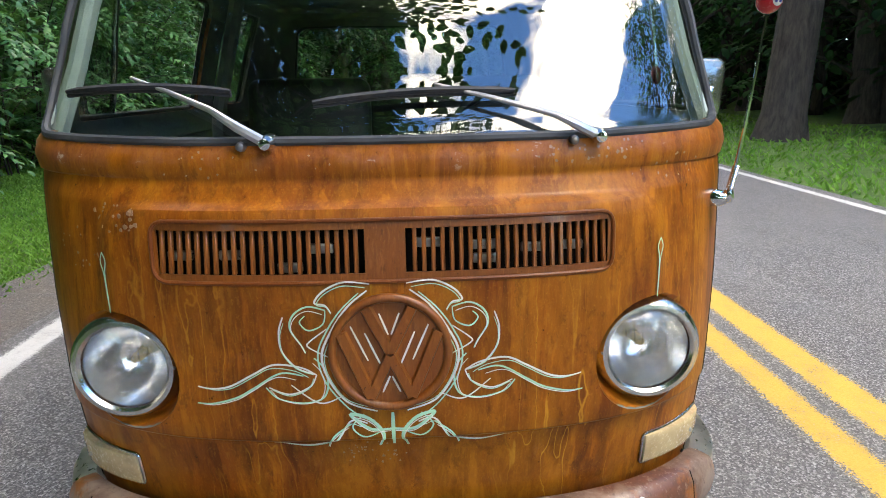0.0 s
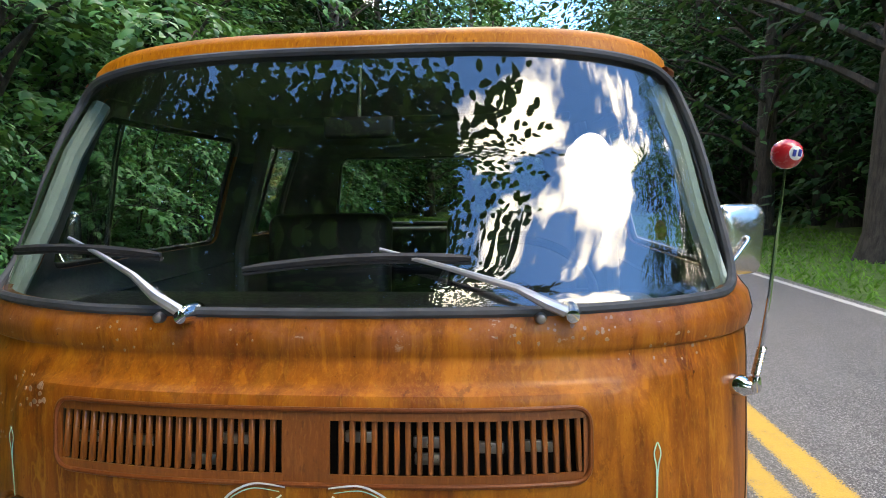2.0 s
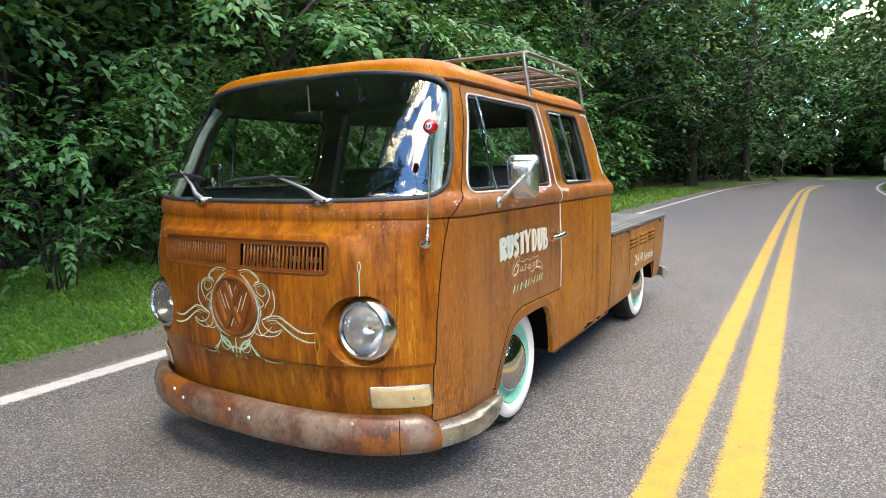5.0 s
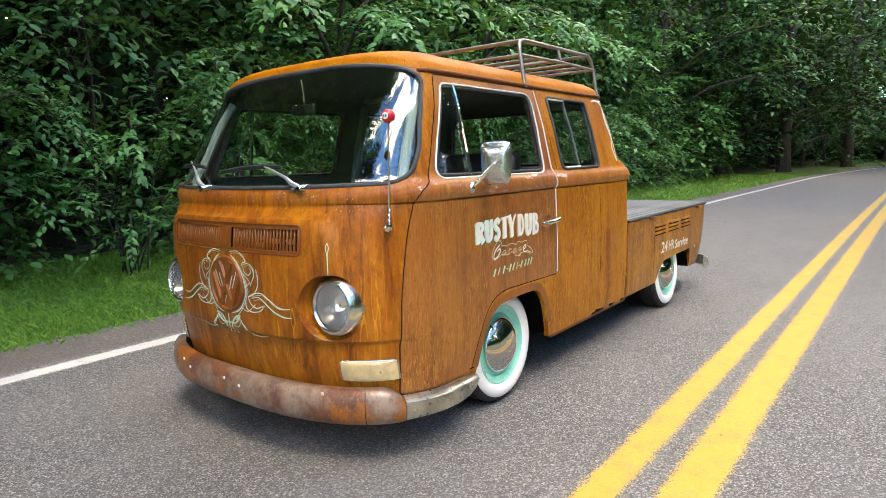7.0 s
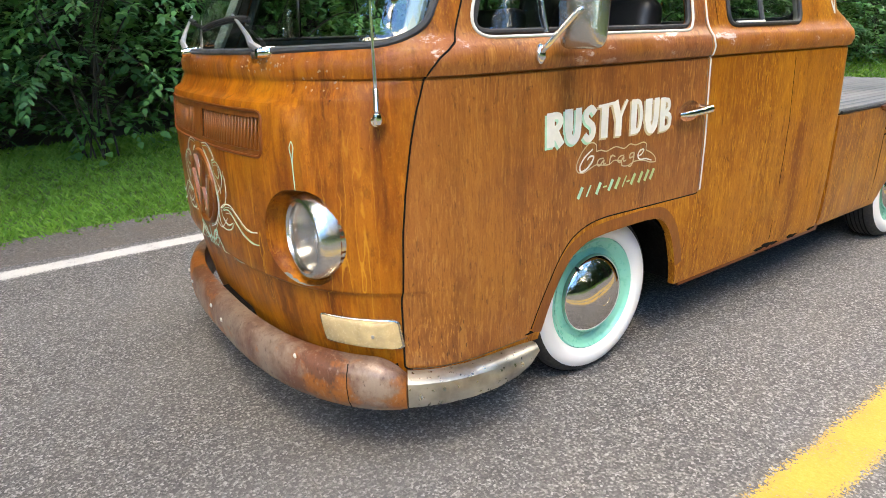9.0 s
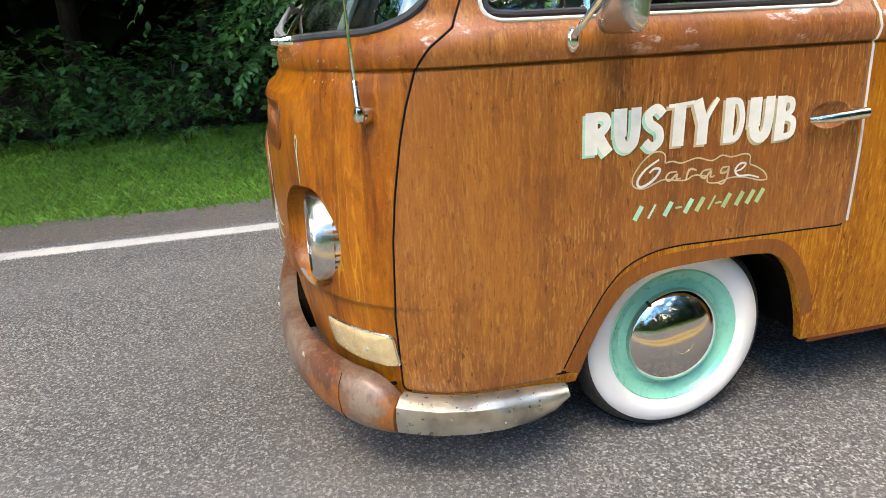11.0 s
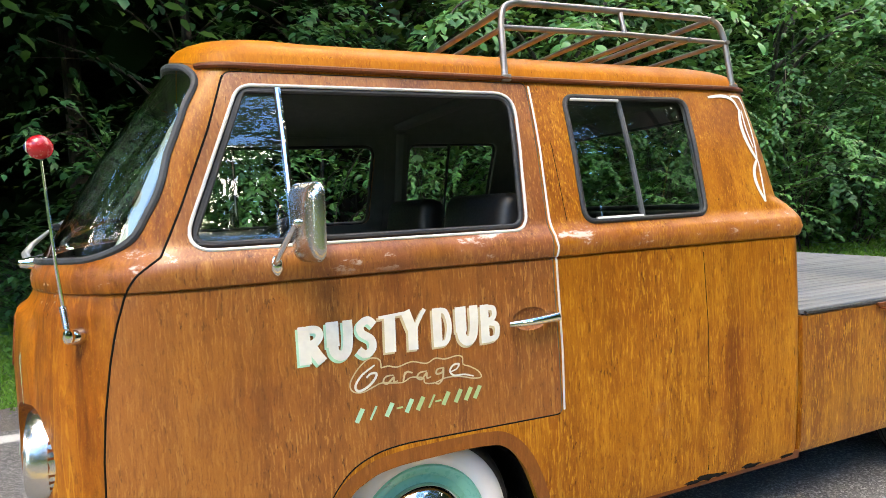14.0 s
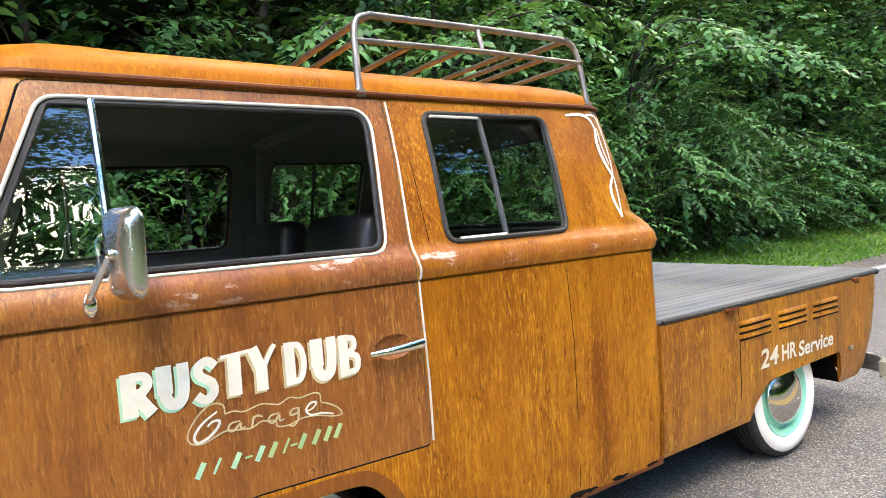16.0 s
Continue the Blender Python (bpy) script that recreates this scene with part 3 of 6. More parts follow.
def ground_rows():
    xs = [-900, -300, -120, -60, -40] + [-30 + i for i in range(61)] + [40, 60, 120, 300, 900]
    ys = [-900, -300, -100, -60, -40] + [-30 + 1.5 * i for i in range(67)] + [90, 120, 200, 400, 900]
    def height(x, y):
        c = bend(y)
        left, right = max(0.0, -2.9 - (x - c)), max(0.0, (x - c) - 5.0)
        d = min(left + right, 30)
        return -.035 + .03 * min(d, 1.2) + .018 * d * (.6 + noise.noise((x * .3, y * .3, 0))) + .05 * min(d, 1) * noise.noise((x * .9, y * .9, 5))
    return [[(x, y, height(x, y)) for x in xs] for y in ys]


GROUND_ROWS = ground_rows()


def ground_z(x, y):
    """Height of the ground sheet at a place."""
    xs, ys = [p[0] for p in GROUND_ROWS[0]], [r[0][1] for r in GROUND_ROWS]
    i = max(1, min(len(ys) - 1, int(np.searchsorted(ys, y))))
    j = max(1, min(len(xs) - 1, int(np.searchsorted(xs, x))))
    fy, fx = (y - ys[i - 1]) / (ys[i] - ys[i - 1]), (x - xs[j - 1]) / (xs[j] - xs[j - 1])
    g = GROUND_ROWS
    return (g[i - 1][j - 1][2] * (1 - fx) + g[i - 1][j][2] * fx) * (1 - fy) + (g[i][j - 1][2] * (1 - fx) + g[i][j][2] * fx) * fy


bm_ground = grid(GROUND_ROWS)
bmesh.ops.recalc_face_normals(bm_ground, faces=bm_ground.faces)
ground = tagged(part("ground", bm_ground, M_SOIL), "grassy ground beside the road running into woods", "ground", kind="structure")
road = tagged(part("road", slab(-2.06, 4.70, 0.0, -60, 47.5, .5, .05, 1), M_ASPHALT), "coarse grey asphalt two-lane road", "road", kind="structure")
shoulder = tagged(part("road_shoulder", slab(-2.68, -1.96, -.006, -30, 60, .2, .10, 4), M_SHOULDER), "crumbled gravel shoulder between asphalt and grass", "road shoulder", kind="structure")
for nm, x0, x1, m, lab in (("yellow_line_near", 1.420, 1.638, M_YELLOW, "worn yellow centre line paint"), ("yellow_line_far", 1.668, 1.932, M_YELLOW, "worn yellow centre line paint"),
                           ("white_line_near", -2.000, -1.782, M_WHITE_LINE, "worn white edge line paint"), ("white_line_far", 4.41, 4.59, M_WHITE_LINE, "worn white edge line paint")):
    tagged(part(nm, strip(x0, x1, .0022, -60, 40 if 'yellow' in nm else 45, .5), m, road), lab)

# ---- the pickup ----
def half_loop(z, d=0.0):
    """Half of the cab's outline at a height, from the middle of the nose to the middle of the tail, d inside the surface."""
    w, f, s, r = half_width(z) - d, nose(z) + d, nose_start(z), tail(z) - d
    out = []
    for i in range(40):
        q = math.pi / 2 * i / 40
        x = w * math.sin(q) ** (2 / squareness(z))
        out.append((x, s - (s - f) * math.cos(q) ** (2 / 2.3) - proud(x, z)))
    c = corner_run(z)
    a, b = s, r - c
    out += [(w, a + (b - a) * i / 50) for i in range(50)]
    out += [(w - .64 * c * (1 - math.cos(math.pi / 2 * i / 8)), b + c * math.sin(math.pi / 2 * i / 8)) for i in range(9)]
    out += [((w - .64 * c) * (1 - i / 6), r) for i in range(1, 7)]
    return [(x - narrowing(y, z) * x / w, y) for x, y in out]


def loop(z, d=0.0):
    h = half_loop(z, d)
    return h + [(-x, y) for x, y in reversed(h[1:-1])]


def ring_shell(rows_out, rows_in, closed_top=False):
    """A closed skin between outer and inner rows of points; closed_top also caps the last rows."""
    n = len(rows_out[0])
    if not closed_top:
        bm = grid(rows_out + list(reversed(rows_in)), True, True)
    else:
        bm = grid(list(reversed(rows_out)) + rows_in, False, True)
        bm.verts.ensure_lookup_table()
        bm.faces.new([bm.verts[k] for k in range(n)])
        bm.faces.new([bm.verts[len(bm.verts) - 1 - k] for k in range(n)])
    bmesh.ops.recalc_face_normals(bm, faces=bm.faces)
    return bm


CAB_ZS = sorted([.262 + .03 * i for i in range(26)] + [.510, .516, .523, .529, 1.019, 1.026]) + [1.032, 1.038, 1.045, 1.060, 1.069, 1.075, 1.080, 1.087, 1.096, 1.11, 1.125, 1.14, 1.15, 1.16, 1.17, 1.18, 1.192, 1.2, 1.208, 1.215, 1.222] + [1.24 + .03 * i for i in range(13)] + [1.615, 1.627]


def cab_shell(d0=0.0, d1=.026, lo=.262):
    zs = [z for z in CAB_ZS if z >= lo]
    at = lambda z, d: [(x, y, z) for x, y in loop(z, d)]
    return ring_shell([at(z, d0) for z in zs], [at(z, d1) for z in zs])


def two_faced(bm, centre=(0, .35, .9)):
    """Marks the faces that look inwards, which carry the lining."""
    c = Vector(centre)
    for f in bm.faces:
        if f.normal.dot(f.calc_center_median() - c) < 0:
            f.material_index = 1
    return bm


def droop(p):
    """The windscreen's upper edge and the brow above it arch up towards the middle."""
    x, y, z = p
    fy = min(1.0, max(0.0, (-.20 - y) / .30))
    fz = min(1.0, max(0.0, (z - 1.25) / .367)) * (1 - min(1.0, max(0.0, (z - 1.632) / .130)) ** 2)
    arch = max(0.0, 1 - (abs(x) / .69) ** 3.2)
    return (x, y, z + .054 * fy * fy * (3 - 2 * fy) * arch * fz)


def drooped(bm):
    for v in bm.verts:
        v.co = droop(v.co)
    return bm


def outer_only(bm, centre=(0, .35, .9)):
    """Keeps a pane's outer sheet: one surface stands for the thin glass."""
    c = Vector(centre)
    bm.normal_update()
    bad = [f for f in bm.faces if f.normal.dot((f.calc_center_median() - c).normalized()) < .25]
    bmesh.ops.delete(bm, geom=bad, context="FACES")
    return bm


def on_side(outline, lift=0.0, sign=1):
    return [(sign * (side_x(y, z) + lift), y, z) for y, z in outline]


def on_front(outline, lift=0.0):
    return [(x, front_y(x, z) - lift, z) for x, z in outline]


def fine(outline, step=.02, closed=True):
    out, n = [], len(outline)
    for i in range(n if closed else n - 1):
        a, b = Vector(outline[i]), Vector(outline[(i + 1) % n])
        k = max(1, math.ceil((b - a).length / step))
        out += [tuple(a.lerp(b, j / k)) for j in range(k)]
    return out if closed else out + [tuple(outline[-1])]


rng_small = random.Random(3)
truck = thing("pickup_truck", label="rusty orange double-cab pickup van with a flat wooden bed", category="pickup truck")

SWEEP = [(p.x, p.y) for p in spline([(-.06, .612, 0), (-.14, .604, 0), (-.215, .574, 0), (-.268, .520, 0), (-.308, .450, 0), (-.348, .368, 0), (-.385, .283, 0)], 4)]
DOOR_FRONT = [(-.785, .283), (-.794, .50), (-.787, .69), (-.776, .80), (-.757, .92), (-.739, 1.00), (-.712, 1.083), (-.688, 1.117), (-.658, 1.139), (-.634, 1.156), (-.584, 1.268), (-.509, 1.459), (-.462, 1.608)]
DOOR = rounded(DOOR_FRONT + [(.428, 1.610), (.412, 1.16), (.426, .606), SWEEP[0], SWEEP[-1]],
               [.02, .4, .4, .4, .4, .4, .15, .1, .1, .006, .5, .5, .03, .02, .1, .02, .01, .01], 5)[:-12] + SWEEP
DOOR_WINDOW = rounded([(-.585, 1.168), (-.428, 1.567), (.370, 1.571), (.338, 1.166)], [.05, .05, .06, .05], 7)
SIDE_WINDOW = rounded([(.543, 1.170), (.553, 1.576), (1.070, 1.576), (1.040, 1.172)], .045, 7)
SCREEN = rounded([(-.792, 1.158), (-.40, 1.149), (0, 1.147), (.40, 1.149), (.792, 1.158), (.780, 1.294), (.750, 1.459), (.704, 1.617), (.40, 1.617), (0, 1.616), (-.40, 1.617), (-.704, 1.617), (-.750, 1.459), (-.780, 1.294)],
                 [.075, .5, .5, .5, .075, .5, .5, .085, .5, .5, .5, .085, .5, .5], 8)
REAR_WINDOW = rounded([(-.61, 1.19), (.61, 1.19), (.56, 1.56), (-.56, 1.56)], .07, 6)
GRILLE = rounded([(-.466, .874), (.466, .874), (.466, 1.000), (-.466, 1.000)], .035, 6)
ARCH = [(p.x, p.y) for p in spline([(-.348, .20, 0), (-.328, .30, 0), (-.275, .430, 0), (-.210, .518, 0), (-.12, .552, 0), (.02, .560, 0), (.15, .560, 0), (.225, .545, 0), (.285, .48, 0), (.335, .36, 0), (.375, .20, 0)], 5)]
REAR_ARCH = rounded([(2.06, .20), (2.10, .33), (2.22, .418), (2.50, .428), (2.87, .432), (2.895, .40), (2.90, .20)], [.01, .08, .08, .3, .02, .02, .01], 5)
LAMP_X, LAMP_Y, LAMP_Z = .573, -.905, .667


def lamp_hole(s):
    return prism([(s * LAMP_X + .135 * math.cos(q), LAMP_Z + .135 * math.sin(q)) for q in (2 * math.pi * i / 32 for i in range(32))], "y", -1.4, -.75)


cab = cut(cab_shell(), [prism(SCREEN, "y", -2, -.47), prism(GRILLE, "y", -2, -.7), prism(SIDE_WINDOW, "x", -1.2, 1.2), prism(REAR_WINDOW, "y", 1.0, 2.0), prism(DOOR, "x", .3, 1.2), prism(DOOR, "x", -1.2, -.3),
                        prism(ARCH, "x", .3, 1.2), prism(ARCH, "x", -1.2, -.3), lamp_hole(1), lamp_hole(-1)])
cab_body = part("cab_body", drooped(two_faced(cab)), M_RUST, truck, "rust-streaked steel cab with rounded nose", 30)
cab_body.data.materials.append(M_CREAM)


def roof_rows(d):
    rows = [[(x, y, z) for x, y in loop(z, d)] for z in (1.6285, 1.632)]
    edge, mid = loop(1.632, d), Vector((0, .34))
    for i in range(1, 15):
        a = math.pi / 2 * i / 14.3
        k, h = math.cos(a) ** .76, .128 * math.sin(a) ** .84
        rows.append([(mid.x + (x - mid.x) * k, mid.y + (y - mid.y) * k, 1.632 + (h if d == 0 else h - d)) for x, y in edge])
    return rows


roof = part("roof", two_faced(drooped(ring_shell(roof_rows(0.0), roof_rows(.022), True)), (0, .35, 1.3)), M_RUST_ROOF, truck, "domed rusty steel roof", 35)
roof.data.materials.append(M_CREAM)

# drip rail round the roof's foot, from pillar to pillar
def rail_line(s):
    out = []
    for x, y in half_loop(1.626):
        if -.53 < y < 1.40:
            out.append((s * (x + .009), y, 1.622))
    return out


for s in (1, -1):
    part("drip_rail", drooped(tube(rail_line(s), .0085, 8)), M_RUST_DRIP, truck, "dark rusty gutter rail")
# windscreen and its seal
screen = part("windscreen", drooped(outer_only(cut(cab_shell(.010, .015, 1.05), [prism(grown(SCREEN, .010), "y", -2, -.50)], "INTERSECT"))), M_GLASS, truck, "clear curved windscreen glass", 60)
screen.visible_shadow = False
part("windscreen_seal", drooped(tube(on_front(fine(grown(SCREEN, .002), .012), -.001), .0096, 8, True)), M_SEAL, truck, "aged black rubber windscreen seal")
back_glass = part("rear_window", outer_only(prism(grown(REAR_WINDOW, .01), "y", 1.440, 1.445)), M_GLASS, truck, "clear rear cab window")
back_glass.visible_shadow = False
part("rear_window_seal", tube([(x, 1.448 - .09 * (z - 1.18), z) for x, z in fine(REAR_WINDOW)], .012, 8, True), M_SEAL, truck)

# doors with windows and vent panes; one on each side
for s in (1, -1):
    lo, hi = (.3, 1.2) if s > 0 else (-1.2, -.3)
    cup = bmesh.new()
    bmesh.ops.create_uvsphere(cup, u_segments=32, v_segments=20, radius=1.0)
    cup = moved(cup, Matrix.Translation((s * (side_x(.33, .905) + .030), .328, .906)) @ Matrix.Diagonal((.046, .078, .045, 1)))
    skin = cut(cut(cab_shell(0, .03), [prism(grown(DOOR, -.0028), "x", lo, hi)], "INTERSECT"), [prism(DOOR_WINDOW, "x", lo, hi), cup])
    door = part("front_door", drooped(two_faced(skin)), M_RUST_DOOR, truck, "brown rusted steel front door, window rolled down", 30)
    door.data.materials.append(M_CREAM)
    part("window_trim", tube(on_side(fine(grown(DOOR_WINDOW, .004)), .000, s), .0045, 8, True), M_WHITE_TRIM, door, "pale worn metal window trim")
    part("window_channel", tube(on_side(fine(grown(DOOR_WINDOW, -.008)), -.010, s), .0085, 8, True), M_RUBBER, door, "black rubber window channel")
    bar = [(y, z) for y, z in ((-.332 + .008 * k / 8, 1.565 - .395 * k / 8) for k in range(9))]
    part("vent_post", tube(on_side(bar, -.006, s), .0090, 8), M_CHROME, door, "bright metal vent window post")
    vent = grown(rounded([(-.577, 1.170), (-.424, 1.563), (-.330, 1.563), (-.318, 1.170)], .02, 4), -.006)
    part("vent_frame", tube(on_side(fine(grown(vent, -.002)), -.006, s), .0045, 8, True), M_RUBBER, door, "black rubber vent seal")
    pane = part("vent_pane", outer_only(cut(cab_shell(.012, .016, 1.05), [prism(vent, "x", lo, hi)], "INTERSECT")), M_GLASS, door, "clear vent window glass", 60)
    pane.visible_shadow = False
    # black tubes draw in the dark of the gap round the door
    front_edge = [p for p in fine(DOOR, .02) if p[0] < -.40 and not (p[1] < .30 and p[0] > -.75)]
    front_edge.sort(key=lambda p: p[1])
    part("door_seal", tube(on_side([p for p in front_edge if p[1] < 1.600], -.0008, s), .0026, 6), M_DARK, truck, "black line drawn in for the dark gap along the door's front edge")
    low_edge = [p for p in fine(DOOR, .02) if p[1] < .64 and p[0] > -.78 and p[0] < .42]
    part("door_seal", tube(on_side([p for p in low_edge if p[0] > -.375 or p[1] > .30], -.0006, s), .0020, 6), M_DARK, truck)
    # handle in its scooped cup
    hx = side_x(.35, .91)
    part("door_handle", merged(tube([(s * (hx + .018), .248, .900), (s * (hx + .030), .29, .902), (s * (hx + .034), .35, .905), (s * (hx + .030), .402, .908)], .0120, 10, taper=(.6, .9, 1.05, 1.2)),
                               tube([(s * (hx - .004), .392, .907), (s * (hx + .030), .392, .907)], .015, 12)), M_CHROME, door, "chrome pull handle")
    # sliding window behind the door
    frame_line = on_side(fine(grown(SIDE_WINDOW, -.004)), .002, s)
    win = part("side_window", tube(frame_line, .0085, 8, True), M_RUBBER, truck, "black rubber framed sliding side window")
    for y0, y1, dd in ((.556, .785, .010), (.775, 1.058, .016)):
        box_line = rounded([(y0, 1.180), (y0 + .008, 1.571), (y1, 1.571), (y1 - .01, 1.180)], .03, 4)
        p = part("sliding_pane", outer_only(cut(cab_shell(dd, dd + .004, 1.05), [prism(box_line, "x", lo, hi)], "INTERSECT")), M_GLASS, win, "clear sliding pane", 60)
        p.visible_shadow = False
    part("pane_rail", tube(on_side([(.783, 1.570), (.780, 1.38), (.777, 1.178)], -.008, s), .0085, 8), M_SEAL, win, "grey metal pane rail")
    part("pane_trim", tube(on_side([(.59, 1.181), (.768, 1.182)], .004, s), .006, 8), M_WHITE_TRIM, win, "pale worn trim")
    part("pane_trim", tube(on_side([(.58, 1.562), (.772, 1.562)], .004, s), .005, 8), M_WHITE_TRIM, win)

# roof rack of bent steel tube
rack = part("roof_rack", tube([(.645, .44, 1.873), (.638, .86, 1.880), (.630, 1.255, 1.884)], .011), M_RACK, truck, "bare grey tubular steel roof rack")
for s in (1, -1):
    side = [(s * .698, .358, 1.628), (s * .676, .366, 1.74), (s * .660, .374, 1.812), (s * .650, .393, 1.855), (s * .645, .440, 1.873)]
    back = [(s * .676, 1.327, 1.634), (s * .655, 1.325, 1.76), (s * .643, 1.320, 1.826), (s * .634, 1.302, 1.868), (s * .630, 1.255, 1.884)]
    for line in (side, back):
        part("upright", tube(spline(line, 4), .011), M_RACK, rack)
        foot = line[0]
        part("clamp", box((.014, .034, .022), (foot[0] + s * .006, foot[1], foot[2] - .004), .004), M_RACK, rack)
    part("lower_rail", tube([(s * .670, .372, 1.785), (s * .662, .86, 1.796), (s * .650, 1.325, 1.797)], .009), M_RACK, rack)
    part("rail_post", tube([(s * .662, .85, 1.795), (s * .638, .85, 1.880)], .009), M_RACK, rack)
part("top_rail", tube([(-.645, .44, 1.873), (-.638, .86, 1.880), (-.630, 1.255, 1.884)], .011), M_RACK, rack)
for y, z in ((.425, 1.869), (1.272, 1.881)):
    part("end_bar", tube([(-.645, y, z), (.645, y, z)], .011), M_RACK, rack)
for k in range(6):
    y = .378 + .189 * k
    part("cross_bar", tube([(-.665, y, 1.786 + .002 * k), (.665, y, 1.786 + .002 * k)], .009), M_RACK, rack)

# grille with upright slats
grille = part("grille", tube(on_front(fine(grown(GRILLE, -.002), .015), -.001), .0045, 8, True), M_RUST_DRIP, truck, "rusty fresh-air grille with upright slots")


def front_plate(x0, x1, z0, z1, lift, nx=14, nz=4, thick=.004):
    rows = lambda d: [[(x, front_y(x, z) - lift + d, z) for x in (x0 + (x1 - x0) * i / nx for i in range(nx + 1))] for z in (z0 + (z1 - z0) * j / nz for j in range(nz + 1))]
    bm = grid(rows(0))
    out = bmesh.ops.extrude_face_region(bm, geom=bm.faces[:])
    bmesh.ops.translate(bm, vec=(0, thick, 0), verts=[v for v in out["geom"] if isinstance(v, bmesh.types.BMVert)])
    bmesh.ops.recalc_face_normals(bm, faces=bm.faces)
    return bm


for nm, a in (("top_band", (-.462, .462, .980, .998)), ("bottom_band", (-.462, .462, .877, .893)), ("middle_plate", (-.040, .040, .893, .980)), ("end_plate", (-.462, -.452, .893, .980)), ("end_plate", (.452, .462, .893, .980))):
    part(nm, front_plate(*a, -.002, 30 if a[1] - a[0] > .5 else 4), M_RUST_LIP, grille)
slat_mesh = bpy.data.meshes.new("slat")
bm = box((.0088, .010, .089), (0, 0, 0), .002, None, 1)
bm.to_mesh(slat_mesh)
bm.free()
finish(slat_mesh, M_RUST_LIP)
for s in (1, -1):
    for k in range(22):
        x = s * (.0575 + .0184 * k)
        sl = part("slat", slat_mesh, None, grille)
        dx = (front_y(x + .01, .93) - front_y(x - .01, .93)) / .02
        sl.matrix_basis = pose(x, front_y(x, .936) + .010, .9365, -8.5, 0, math.degrees(math.atan(dx)))
# a black sheet gives the slots their shade by its colour
part("grille_backing", front_plate(-.47, .47, .870, 1.004, -.045), M_DARK, grille, "black sheet put in for the shade behind the slots")
for k in range(9):
    x = -.40 + .1 * k + rng_small.uniform(-.03, .03) if k != 4 else .2
    part("inner_part", box((.05, .01, .02), (x, front_y(x, .93) + .034, .915 + rng_small.uniform(-.02, .03)), .003), M_WORN_STEEL, grille, "dusty grey pipe behind the grille")

# round emblem on the nose
EX, EZ = .003, .727
disc = [[(EX + r * math.cos(q), front_y(EX + r * math.cos(q), EZ + r * math.sin(q)) - h, EZ + r * math.sin(q)) for r, h in ((.001, .004), (.04, .004), (.08, .004), (.110, .004), (.116, -.004))] for q in (2 * math.pi * i / 48 for i in range(48))]
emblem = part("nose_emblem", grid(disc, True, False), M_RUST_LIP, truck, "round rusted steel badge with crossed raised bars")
ring_pts = [(EX + .117 * math.cos(q), EZ + .117 * math.sin(q)) for q in (2 * math.pi * i / 48 for i in range(48))]
part("badge_ring", tube(on_front(ring_pts, .004), .0095, 10, True), M_RUST_LIP, emblem)


def badge_bar(p, q, w):
    a, b = Vector(p), Vector(q)
    t = (b - a).normalized()
    n = Vector((-t.y, t.x)) * w / 2
    quad = [(EX + v.x, EZ + v.y) for v in (a + n, a - n, b - n, b + n)]
    bm = bmesh.new()
    lo, hi = [bm.verts.new((x, front_y(x, z) - .002, z)) for x, z in quad], [bm.verts.new((x + .12 * (EX - x) * 0, front_y(x, z) - .014, z)) for x, z in [(EX + v.x, EZ + v.y) for v in (a + n * .7, a - n * .7, b - n * .7, b + n * .7)]]
    bm.faces.new(hi)
    for i in range(4):
        bm.faces.new((lo[i], lo[(i + 1) % 4], hi[(i + 1) % 4], hi[i]))
    bmesh.ops.recalc_face_normals(bm, faces=bm.faces)
    return bm


for s in (1, -1):
    for p, q in (((.046 * s, .098), (.0, .004)), ((.098 * s, .046), (.042 * s, -.094)), ((.042 * s, -.094), (.0, -.004))):
        part("badge_bar", badge_bar(p, q, .026), M_RUST_LIP, emblem)


# pinstripes: painted ribbons that lie on the skin
def ribbon(points, width, place, lift=.0034, taper=True):
    """A flat painted stroke through pairs; place maps a pair and a lift to the skin."""
    p = spline([(a, b, 0) for a, b in points], 10)
    rows = []
    for i, c in enumerate(p):
        t = (p[min(i + 1, len(p) - 1)] - p[max(i - 1, 0)]).normalized()
        f = i / (len(p) - 1)
        w = width / 2 * ((.35 + .65 * math.sin(math.pi * (.08 + .84 * f)) ** .6) if taper else 1)
        n = Vector((-t.y, t.x, 0)) * w
        rows.append([place(c.x + n.x, c.y + n.y, lift), place(c.x, c.y, lift + .0004), place(c.x - n.x, c.y - n.y, lift)])
    bm = grid(rows)
    bmesh.ops.recalc_face_normals(bm, faces=bm.faces)
    return bm


